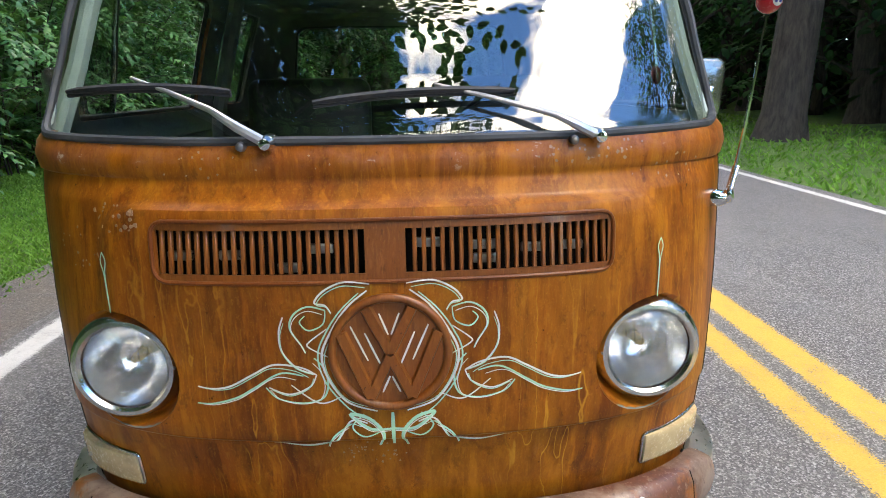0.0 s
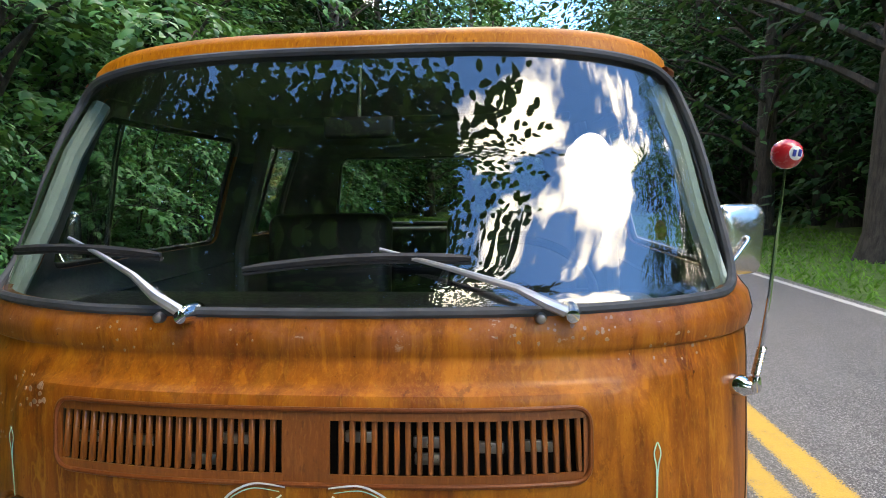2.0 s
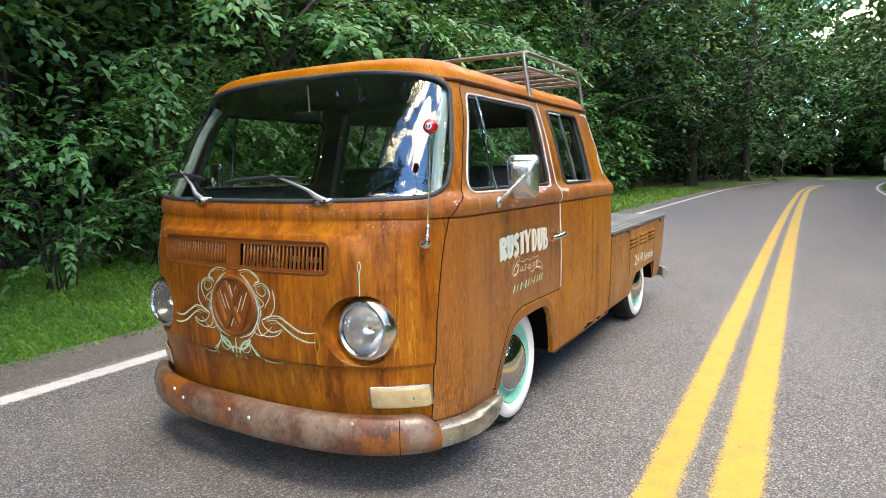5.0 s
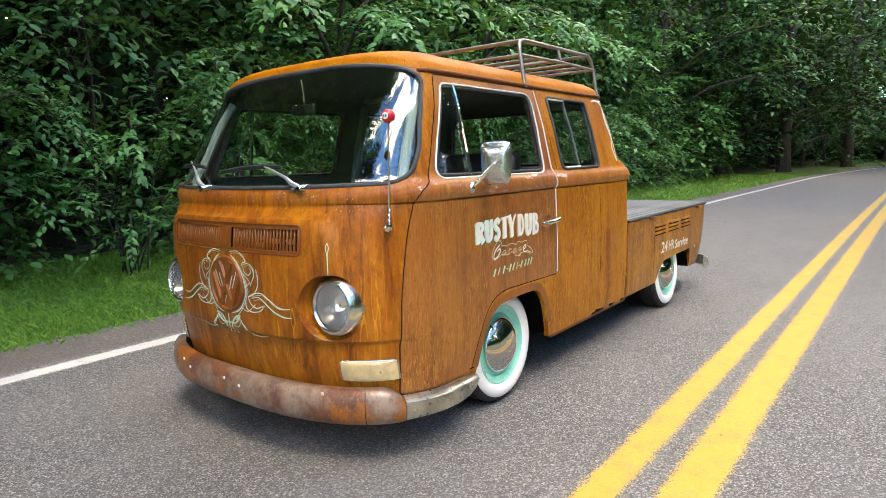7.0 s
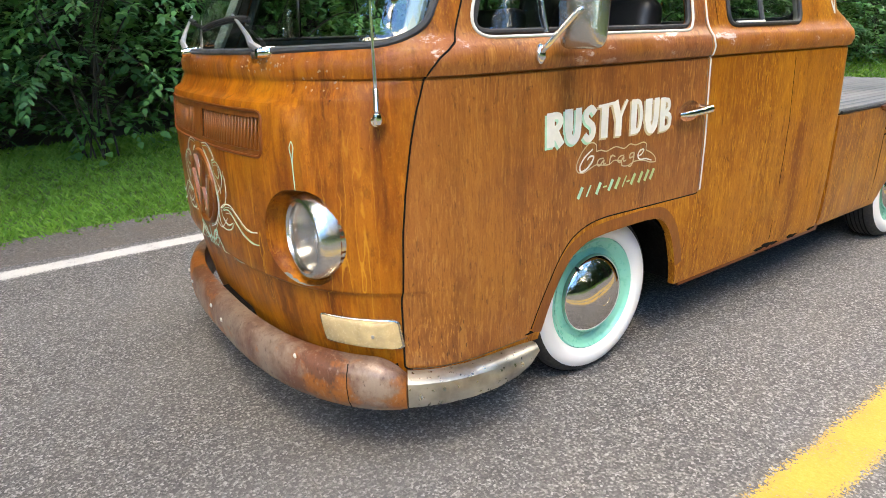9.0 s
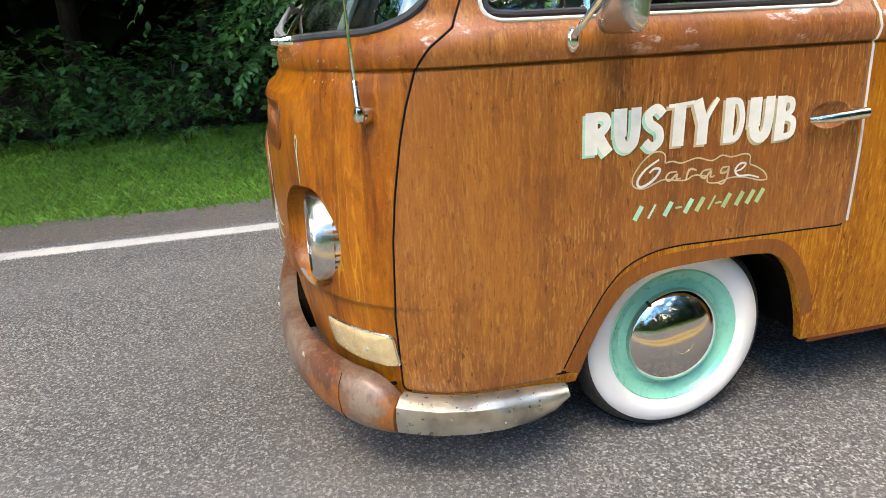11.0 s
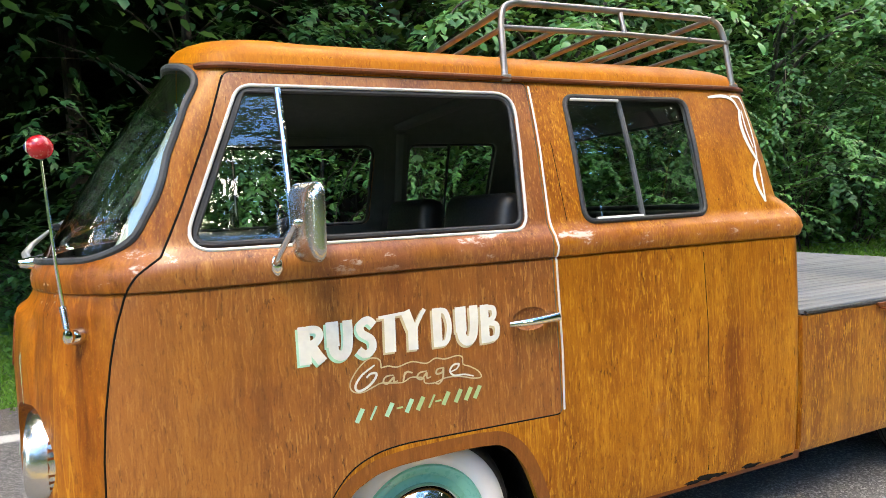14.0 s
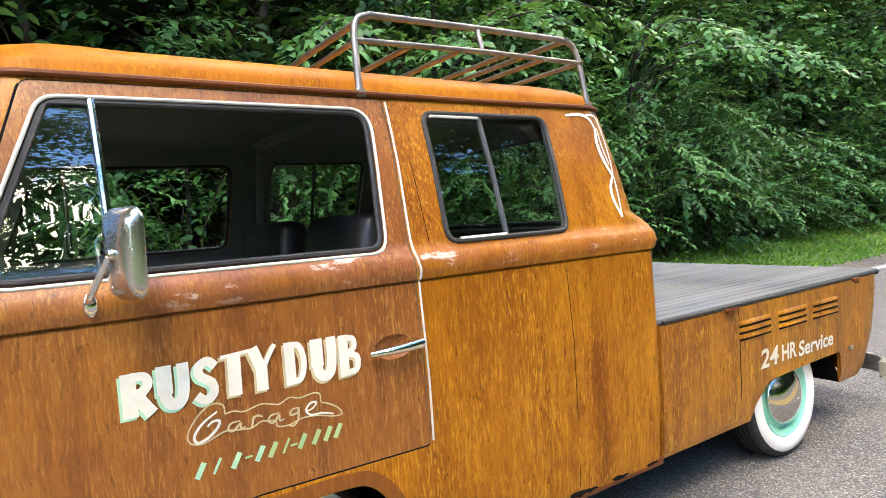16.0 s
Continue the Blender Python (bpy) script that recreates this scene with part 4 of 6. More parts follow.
nose_skin = lambda x, z, l: (x, front_y(x, z) - l, z)
side_skin = lambda y, z, l: (side_x(y, z) + l, y, z)
scroll = part("pinstripe_scroll", ribbon([(.003, .595), (.003, .558), (.003, .505)], .008, nose_skin), M_PAINT_MINT, truck, "hand-painted white and mint pinstripe scrollwork")
STROKES = (
    (M_PAINT_WHITE, .0042, ((.037, .873), (.088, .878), (.128, .861), (.147, .837), (.127, .831), (.116, .815))),
    (M_PAINT_MINT, .0042, ((.127, .821), (.162, .829), (.191, .812), (.199, .783), (.179, .748), (.171, .731))),
    (M_PAINT_MINT, .0034, ((.127, .821), (.133, .792), (.162, .779), (.179, .796), (.168, .810))),
    (M_PAINT_WHITE, .0042, ((.212, .808), (.222, .775), (.218, .734), (.191, .699), (.152, .683))),
    (M_PAINT_WHITE, .0038, ((.152, .683), (.167, .657), (.209, .641), (.251, .656))),
    (M_PAINT_WHITE, .0046, ((.152, .683), (.185, .700), (.238, .706), (.281, .685), (.331, .658), (.369, .651), (.401, .655))),
    (M_PAINT_MINT, .0046, ((.179, .681), (.226, .687), (.281, .655), (.319, .633), (.371, .618), (.405, .618))),
    (M_PAINT_MINT, .0042, ((.155, .720), (.136, .696), (.130, .659), (.144, .630), (.185, .621), (.233, .632), (.257, .656))),
    (M_PAINT_MINT, .0080, ((.0, .556), (.048, .557), (.088, .593), (.049, .581), (.021, .543), (.031, .501))),
    (M_PAINT_WHITE, .0046, ((.054, .571), (.088, .577), (.126, .524), (.187, .508), (.255, .522))),
    (M_PAINT_MINT, .0040, ((.088, .570), (.126, .539), (.141, .503))),
    (M_PAINT_WHITE, .0034, ((.127, .781), (.162, .755), (.164, .743), (.126, .721))),
    (M_PAINT_WHITE, .0050, ((.043, .860), (.082, .828), (.115, .781), (.139, .727), (.128, .672), (.091, .621), (.032, .599))),
    (M_PAINT_MINT, .0036, ((.060, .855), (.096, .821), (.126, .778), (.147, .727), (.136, .669), (.098, .615), (.060, .583))),
    (M_PAINT_WHITE, .0034, ((.105, .633), (.150, .621), (.205, .661))),
    (M_PAINT_MINT, .0036, ((.020, .553), (.060, .538), (.085, .563), (.060, .593))),
)
for mat_k, wide, pts in STROKES:
    for s in (1, -1):
        part("stroke", ribbon([(EX + s * (x - .001), z) for x, z in pts], wide * .95, nose_skin, .0034 + .0002 * (wide * 1000 % 3)), mat_k, scroll)
        if wide > .0036:
            # a thinner companion line beside the stroke
            cx, cz = sum(p[0] for p in pts) / len(pts), sum(p[1] for p in pts) / len(pts)
            part("stroke", ribbon([(EX + s * (cx + .88 * (x - cx)), cz + .90 * (z - cz) - .005) for x, z in pts], .0020, nose_skin, .0040), M_PAINT_WHITE if mat_k is M_PAINT_MINT else M_PAINT_MINT, scroll)
for s in (1, -1):
    for a, b in (((.050, .045), (.018, -.030)), ((.078, .060), (.045, -.015)), ((.090, .010), (.060, -.075)), ((.020, .085), (.003, .040)), ((.018, -.085), (.002, -.050))):
        part("badge_line", ribbon([(EX + s * a[0], EZ + a[1]), (EX + s * (a[0] + b[0]) / 2, EZ + (a[1] + b[1]) / 2), (EX + s * b[0], EZ + b[1])], .0042, nose_skin, .0062), M_PAINT_WHITE, emblem)
    part("stripe_mark", ribbon([(s * .578, .800), (s * .578, .87), (s * .578, .885)], .0036, nose_skin), M_PAINT_MINT, scroll)
    for k in (1, -1):
        part("stripe_mark", ribbon([(s * .578, .930), (s * .578 + k * .006, .912), (s * .578 + k * .002, .890), (s * .578, .862)], .0026, nose_skin), M_PAINT_MINT, scroll)
corner_art = part("corner_scroll", ribbon([(1.180, 1.586), (1.255, 1.592), (1.300, 1.575), (1.318, 1.530)], .012, side_skin), M_PAINT_WHITE, truck, "hand-painted white pinstripe at the cab corner")
for wide, pts in ((.010, ((1.290, 1.592), (1.345, 1.585), (1.356, 1.520), (1.350, 1.440), (1.335, 1.360))), (.016, ((1.318, 1.545), (1.300, 1.480), (1.308, 1.410), (1.336, 1.350))), (.008, ((1.328, 1.540), (1.322, 1.470), (1.330, 1.400))),
                  (.014, ((1.336, 1.360), (1.305, 1.320), (1.300, 1.270), (1.322, 1.205))), (.009, ((1.338, 1.350), (1.333, 1.290), (1.322, 1.205)))):
    part("stroke", ribbon(pts, wide, side_skin), M_PAINT_WHITE, corner_art)

# hollows in the nose round the headlamps
def lamp_scoop(s):
    rows = []
    for k in range(6):
        f = k / 5
        r = .137 - .014 * f
        line = []
        for i in range(40):
            q = 2 * math.pi * i / 40
            x, z = LAMP_X + r * math.cos(q), LAMP_Z + r * math.sin(q)
            yb = front_y(x, z)
            line.append((s * x, yb + (max(yb, -.930) - yb) * math.sin(math.pi / 2 * f) ** 1.4 + (.0006 if k == 0 else 0), z))
        rows.append(line)
    bm = grid(rows, False, True)
    bmesh.ops.recalc_face_normals(bm, faces=bm.faces)
    return bm


for s in (1, -1):
    part("lamp_scoop", lamp_scoop(s), M_RUST, truck, "hollow pressed into the nose for the lamp", 70)

# headlamps
lamp_ring = [(.093, -.050), (.099, -.057), (.108, -.056), (.117, -.046), (.122, -.028), (.1235, .0), (.1235, .085), (.114, .09), (.100, -.02), (.093, -.050)]
lamp_glass = [(.0, -.060), (.03, -.0585), (.06, -.054), (.085, -.047), (.094, -.042)]
lamp_bowl = [(.093, -.040), (.085, -.015), (.07, .012), (.045, .035), (.018, .045), (.0, .046)]
for s in (1, -1):
    lamp = part("headlamp", lathe(lamp_ring, 48, "y"), M_RING, truck, "round headlamp with chrome ring")
    lamp.matrix_basis = pose(s * LAMP_X, LAMP_Y - .012, LAMP_Z, -2, 0, s * 2)
    g = part("lens", lathe(lamp_glass, 40, "y"), M_MOULDED, lamp, "ribbed clear glass lens")
    g.visible_shadow = False
    for k in range(-4, 5):
        x = .018 * k
        h = math.sqrt(max(0, .08 ** 2 - x ** 2)) * .8
        rib = part("lens_rib", tube([(x, -.046, -h * .2), (x, -.055 + abs(x) * .1, h * .5), (x, -.050 + abs(x) * .12, h)], .0016, 5), M_LENS, lamp)
        rib.visible_shadow = False
    part("reflector", lathe(lamp_bowl, 40, "y"), M_REFLECTOR, lamp, "mirror-bright reflector bowl")
    part("bulb", lathe([(.0, -.004), (.009, .0), (.012, .012), (.012, .04), (.0, .04)], 12, "y"), M_AMBER, lamp)
    part("ring_screw", lathe([(.0, -.006), (.004, -.005), (.004, .0)], 8, "y"), M_RACK, lamp).location = (-s * .108, -.050, 0)
    part("lamp_bucket", lathe([(.1235, -.004), (.1235, .09), (.05, .10), (.0, .10)], 40, "y"), M_RUST_DRIP, lamp, "rusty lamp bowl behind the ring")


# turn signals: pillow-shaped lenses that follow the nose
def pillow(x0, x1, z0, z1, high):
    """A moulded lens with steep walls, a rounded rim and a gently domed face."""
    steps = [(-1, 0), (-.985, .62), (-.955, .90), (-.88, .985)] + [(-.7 + .2 * i, 1.0) for i in range(8)] + [(.88, .985), (.955, .90), (.985, .62), (1, 0)]
    rows = []
    for v, hv in steps:
        row = []
        for u, hu in steps:
            x, z = x0 + (x1 - x0) * (u + 1) / 2, z0 + (z1 - z0) * (v + 1) / 2
            h = high * (1 + 7.5 * max(0.0, abs(x) - .585)) * min(hu, hv) * (1 - .10 * v * v)
            row.append((x, front_y(x, z) - h + .004, z))
        rows.append(row)
    bm = grid(rows)
    bmesh.ops.recalc_face_normals(bm, faces=bm.faces)
    return bm


for s in (1, -1):
    sig = part("turn_signal", pillow(*sorted((s * .586, s * .768)), .360, .442, .017), M_AMBER, truck, "yellowed clear turn signal lens")
    part("signal_bezel", tube(on_front(fine(rounded([(s * .584, .358), (s * .770, .358), (s * .770, .444), (s * .584, .444)], .012, 4), .015), .004), .0040, 8, True), M_SATIN, sig, "pale worn lens surround")
    part("lens_screw", lathe([(.0, -.004), (.005, -.003), (.005, .003)], 10, "y"), M_WORN_STEEL, sig).location = (s * .735, front_y(.735, .40) - .033, .402)

# small pale flakes where the old paint hangs on
def flake(r, cx, cz, rx, rz, small, large):
    bm = bmesh.new()
    q, k = r.uniform(0, 2 * math.pi), math.sqrt(r.uniform(0, 1))
    x, z, size = cx + rx * k * math.cos(q), cz + rz * k * math.sin(q), r.uniform(small, large)
    ring = [nose_skin(x + size * r.uniform(.6, 1.2) * math.cos(a), z + size * r.uniform(.6, 1.3) * math.sin(a), .0009) for a in (2 * math.pi * i / 7 for i in range(7))]
    top = [bm.verts.new(p) for p in ring]
    low = [bm.verts.new((p[0], p[1] + .0012, p[2])) for p in ring]
    bm.faces.new(top)
    for i in range(7):
        bm.faces.new((top[i], top[(i + 1) % 7], low[(i + 1) % 7], low[i]))
    bmesh.ops.recalc_face_normals(bm, faces=bm.faces)
    return bm


rng_flake = random.Random(3)
for cx, cz, rx, rz, count, small, large in ((-.545, 1.000, .060, .030, 26, .0016, .0050), (-.63, .93, .10, .05, 16, .0014, .0036), (-.04, .475, .07, .035, 34, .0012, .0030), (.42, 1.115, .16, .022, 30, .0014, .0042), (.60, 1.075, .10, .03, 14, .0014, .0034), (-.30, 1.10, .2, .03, 16, .0012, .0030)):
    for _ in range(count):
        part("paint_flake", flake(rng_flake, cx, cz, rx, rz, small, large), M_FLAKE, truck, "pale flake of old paint")

# wipers
for foot, elbow, tip, bl, br in (((-.224, 1.143), (-.335, 1.208), (-.511, 1.271), (-.670, 1.245), (-.300, 1.242)), ((.437, 1.143), (.345, 1.188), (.106, 1.250), (-.136, 1.218), (.268, 1.235))):
    at = lambda p, l: Vector((p[0], front_y(p[0], p[1]) - l, p[1]))
    wiper = part("wiper", tube([at(foot, .012), at(((foot[0] + elbow[0]) / 2, (foot[1] + elbow[1]) / 2), .034), at(elbow, .032), at(((tip[0] + elbow[0]) / 2, (tip[1] + elbow[1]) / 2 + .002), .024), at(tip, .020)], .0072, 8, taper=(1.5, 1.4, .95, .7, .5)), M_ARM, truck, "bright steel windscreen wiper arm with black blade")
    part("wiper_pivot", moved(lathe([(.0, -.036), (.011, -.034), (.014, -.022), (.017, -.008), (.017, .03)], 16, "y"), Matrix.Translation(at(foot, .0))), M_CHROME, wiper)
    part("washer_nozzle", moved(lathe([(.0, -.020), (.008, -.016), (.011, .0)], 12, "y"), Matrix.Translation(at((foot[0] - .052, foot[1] - .006), .0))), M_RACK, wiper)
    line = [Vector(bl).lerp(Vector(br), k / 10) + Vector((0, .010 * math.sin(math.pi * k / 10))) for k in range(11)]
    part("blade_frame", tube([at(p, .021) for p in line], .0075, 6, taper=[.6] + [1] * 9 + [.6]), M_RUBBER, wiper)
    part("blade_rubber", tube([at((p[0], p[1] - .008), .013) for p in line], .0045, 6), M_RUBBER, wiper)

# front bumper
def bumper(pts, profile, ends=True):
    rows = []
    for i, (x, y) in enumerate(pts):
        a, b = Vector(pts[max(0, i - 1)]), Vector(pts[min(len(pts) - 1, i + 1)])
        t = (b - a).normalized()
        n = Vector((t.y, -t.x))
        f = i / (len(pts) - 1)
        rows.append([(x + n.x * o, y + n.y * o, z) for o, z in profile(f)])
    bm = grid(rows, False, True)
    if ends:
        k = len(rows[0])
        bm.verts.ensure_lookup_table()
        bm.faces.new([bm.verts[i] for i in range(k)])
        bm.faces.new([bm.verts[len(bm.verts) - 1 - i] for i in range(k)])
    bmesh.ops.recalc_face_normals(bm, faces=bm.faces)
    return bm


around = [p for p in half_loop(.40) if p[1] < -.36]
front_line = [(-x, y) for x, y in reversed([p for p in around[1:] if p[1] < -.785])] + [p for p in around if p[1] < -.785]


def face(f):
    """Section of the bumper, standing off the nose; it droops and thins towards both ends."""
    e = max(0.0, (abs(2 * f - 1) - .84) / .16) ** 2
    top, low, out = .338 - .052 * e, .188 + .006 * e, .066 * (1 - .12 * e)
    shape = ((.0, 0), (.22, -.004), (.45, .0), (.72, .035), (.92, .22), (1.0, .48), (.93, .76), (.72, .94), (.35, 1.0), (.0, .97))
    return [(.014 + out * o, top + (low - top) * k) for o, k in shape]



bump = part("front_bumper", bumper(front_line, face), M_RUST_BUMPER, truck, "brown rusted steel front bumper", 50)
for s in (1, -1):
    tail_line = [(s * x, y) for x, y in around if -.80 < y]
    tail_line = [tail_line[0]] + [(s * side_x(y, .4), y) for y in (-.76, -.70, -.63, -.56, -.48, -.42, -.375)]
    def end_face(f, s=s):
        k = 1 - .55 * max(0, (f - .55) / .45) ** 2
        tip = max(0, (f - .55) / .45) ** 2
        top, low, out = .288 - .010 * f - .006 * tip, .192 + .004 * f + .040 * tip, .050 * k + .014
        pr = [(.0, top), (out * .5, top + .002), (out * .9, top - .012), (out, (top + low) / 2), (out * .9, low + .012), (out * .5, low), (.0, low)]
        return pr if s > 0 else [(-o, z) for o, z in pr]
    part("bumper_end", bumper(tail_line, end_face), M_WORN_STEEL, bump, "bare scuffed steel bumper end", 50)
    k = next(i for i, p in enumerate(around) if p[1] > -.885)
    p0, t0 = Vector(around[k]), (Vector(around[k + 1]) - Vector(around[k - 1])).normalized()
    part("bumper_joint", tube([(s * (p0.x + t0.y * o), p0.y - t0.x * o, z) for o, z in face(.08)[3:9]], .0016, 5), M_DARK, bump)
for x, z in ((-.40, .315), (-.33, .290), (-.02, .300), (.09, .285), (.56, .325), (.62, .260)):
    part("bumper_bolt", moved(lathe([(.0, -.006), (.006, -.004), (.008, .0)], 10, "y"), pose(x, front_y(x, .4) - .079, z)), M_WHITE_TRIM, bump)

# wheels: painted steel rim, tyre with a wide white wall, domed cap
rim_p = [(.196, -.008), (.202, .003), (.197, .008), (.189, -.001), (.184, -.006), (.176, -.007), (.163, -.020), (.146, -.016), (.134, -.008), (.124, -.010), (.10, -.02), (.03, -.02)]
tyre_p = [(.160, -.135), (.185, -.152), (.225, -.160), (.258, -.152), (.284, -.138), (.296, -.115), (.2985, -.075), (.296, -.030), (.287, -.008), (.279, .002), (.272, .0060), (.264, .0070)]
wall_p = [(.268, .0062), (.264, .0115), (.246, .0175), (.226, .0195), (.212, .0150), (.202, .004), (.194, -.006), (.186, -.02)]
cap_p = [(.143, -.010), (.143, .002), (.138, .009), (.122, .022), (.099, .036), (.070, .047), (.038, .052), (.012, .0535), (.0, .0535)]
for s in (1, -1):
    for hx, hy, lean_w in ((.752, -.001, -1.5), (.782, 2.440, -3.0)):
        wheel = part("wheel", lathe(rim_p, 56), M_MINT, truck, "mint painted steel wheel with white-wall tyre")
        wheel.matrix_basis = pose(s * hx, hy, .299, 0, 0, 0 if s > 0 else 180) @ pose(0, 0, 0, 0, lean_w, 0)
        part("tyre", lathe(tyre_p, 72), M_TYRE, wheel, "black rubber tyre")
        part("white_wall", lathe(wall_p, 72), M_WHITEWALL, wheel, "broad white sidewall band")
        part("hubcap", lathe(cap_p, 56), M_HUBCAP, wheel, "domed polished hubcap")
        part("cap_ring", moved(tube([(0, .030 * math.cos(q), .030 * math.sin(q)) for q in (2 * math.pi * i / 28 for i in range(28))], .0016, 5, True), Matrix.Translation((.0515, 0, 0))), M_CHROME, wheel)
        part("valve", tube([(.0, -.090, .118), (.018, -.086, .112)], .004, 6), M_RUBBER, wheel)
        for k in (-.118, -.097, -.075, -.053, -.032):
            part("tread_groove", tube([(k, .2975 * math.cos(q), .2975 * math.sin(q)) for q in (2 * math.pi * i / 60 for i in range(60))], .003, 4, True), M_DARK, wheel)
        part("brake_drum", lathe([(.0, -.16), (.115, -.16), (.115, -.06), (.02, -.05)], 24), M_DARK, wheel)

# mirrors, aerial
def mirror_head():
    """A thin plate with rounded corners and a domed back."""
    rim = rounded([(-.062, -.093), (.062, -.093), (.072, .093), (-.072, .093)], .034, 7)
    rows = [[(x * k, y, z * k) for x, z in rim] for k, y in ((.97, .009), (1.0, .004), (.99, -.004), (.90, -.014), (.70, -.021), (.40, -.025), (.10, -.026))]
    bm = grid(rows, False, True)
    bm.verts.ensure_lookup_table()
    n = len(rim)
    bm.faces.new([bm.verts[i] for i in range(n)])
    bm.faces.new([bm.verts[len(bm.verts) - 1 - i] for i in range(n)])
    bmesh.ops.recalc_face_normals(bm, faces=bm.faces)
    return bm


for s in (1, -1):
    mirror = part("side_mirror", mirror_head(), M_SATIN, truck, "chrome side mirror on a bent arm")
    mirror.matrix_basis = pose(s * .946, -.315, 1.220, 0, 0, s * 18)
    part("mirror_glass", prism(rounded([(-.056, -.086), (.056, -.086), (.065, .086), (-.065, .086)], .03), "y", .008, .011), M_CHROME, mirror, "mirror glass")
    part("mirror_knob", lathe([(.0, -.040), (.009, -.036), (.012, -.026), (.010, -.012)], 14, "y"), M_CHROME, mirror)
    part("mirror_arm", tube(spline([(s * .850, -.380, 1.116), (s * .876, -.382, 1.130), (s * .915, -.366, 1.172), (s * .955, -.346, 1.218)], 6), .0075), M_CHROME, truck)
    part("mirror_foot", lathe([(.0, .030), (.010, .024), (.015, .010), (.016, -.008), (.008, -.022), (.0, -.026)], 14, "z"), M_CHROME, truck).location = (s * .860, -.380, 1.116)
aerial = part("radio_aerial", tube([(.785, -.836, .985), (.788, -.838, 1.010), (.803, -.846, 1.155), (.820, -.853, 1.388)], .0042, 8, taper=(1.5, 1.2, .9, .6)), M_CHROME, truck, "whip aerial with a red ball on top")
part("aerial_base", merged(moved(lathe([(.0, .022), (.012, .018), (.019, .004), (.021, -.014), (.019, -.03)], 18, "x"), pose(.768, -.828, .983, 0, 0, -38)), moved(lathe([(.0, .018), (.010, .014), (.013, .0), (.010, -.012), (.0, -.016)], 16, "z"), pose(.786, -.836, .988))), M_CHROME, aerial)
part("aerial_spring", merged(*[tube([(.787 + .0008 * k + .0068 * math.cos(q), -.838 - .0003 * k + .0068 * math.sin(q), 1.010 + .0048 * k) for q in (2 * math.pi * i / 12 for i in range(12))], .0022, 5, True) for k in range(11)]), M_CHROME, aerial)
ball = bmesh.new()
bmesh.ops.create_uvsphere(ball, u_segments=24, v_segments=16, radius=.0265)
part("aerial_ball", moved(ball, Matrix.Translation((.821, -.853, 1.409))), M_RED, aerial, "glossy red aerial ball")
spot = lambda mat, r, d: part("ball_mark", moved(lathe([(.0, -.0272), (r * .6, -.0262), (r, -.0238)], 20, "y"), Matrix.Translation((.821, -.853 - d, 1.409)) @ pose(0, 0, 0, 0, 0, 12)), mat, aerial)
spot(M_PAINT_WHITE, .0125, .0003)
for dx in (-.005, .005):
    part("ball_mark", moved(box((.0055, .002, .012), (dx, -.0275, 0), .0006, pose(0, 0, 0, 0, 12, 0)), Matrix.Translation((.821, -.853, 1.409)) @ pose(0, 0, 0, 0, 0, 12)), M_BLUE, aerial)

# white filler along the door's rear gap
for s in (1, -1):
    part("door_edge_seal", tube(on_side([(p.x, p.y) for p in spline([(.4355, 1.600, 0), (.430, 1.40, 0), (.4205, 1.17, 0), (.428, 1.10, 0), (.4255, 1.05, 0), (.4315, .80, 0), (.4325, .618, 0)], 8)], .0005, s), .0034, 6), M_WHITE_TRIM, truck, "cracked pale seam filler")

# rolled lips round the wheel openings, and the panel joint behind the door
for s in (1, -1):
    lip = [p for p in fine(ARCH, .02, False) if p[1] > .275]
    skin_s = lambda y, z, l, s=s: (s * (side_x(y, z) + l), y, z)
    part("arch_lip", ribbon(grown(lip, .0195)[1:-1:3], .040, skin_s, .0022, False), M_RUST_LIP, truck, "reddish brown rolled arch lip")
    part("panel_joint", tube([(s * (side_x(y, z) - .0004), y, z) for y, z in ((1.00, 1.05), (1.01, .80), (1.01, .55), (1.015, .30))], .0016, 5), M_DARK, truck)
    part("panel_joint", tube([(s * (side_x(y, z) - .0004), y, z) for y, z in ((.465, 1.600), (.475, 1.40), (.482, 1.18))], .0012, 5), M_DARK, truck)

# lettering on the door and the bed side
def sign_text(words, y0, y1, z0, z1, x, bold=.0, shear=.0, tilt=.0):
    """Painted letters standing on the skin, fitted into a box of y and z."""
    cu = bpy.data.curves.new("letters", "FONT")
    cu.body, cu.offset, cu.shear, cu.resolution_u = words, bold, shear, 6
    ob = new("letters", cu)
    mesh = bpy.data.meshes.new_from_object(ob.evaluated_get(bpy.context.evaluated_depsgraph_get()))
    bpy.data.objects.remove(ob)
    bm = bmesh.new()
    bm.from_mesh(mesh)
    xs, ys = [v.co.x for v in bm.verts], [v.co.y for v in bm.verts]
    ax, bx, ay, by = min(xs), max(xs), min(ys), max(ys)
    for v in bm.verts:
        y = y0 + (y1 - y0) * (v.co.x - ax) / (bx - ax)
        z = z0 + (z1 - z0) * (v.co.y - ay) / (by - ay) + tilt * (y - y0)
        v.co = (x(y, z), y, z)
    return bm


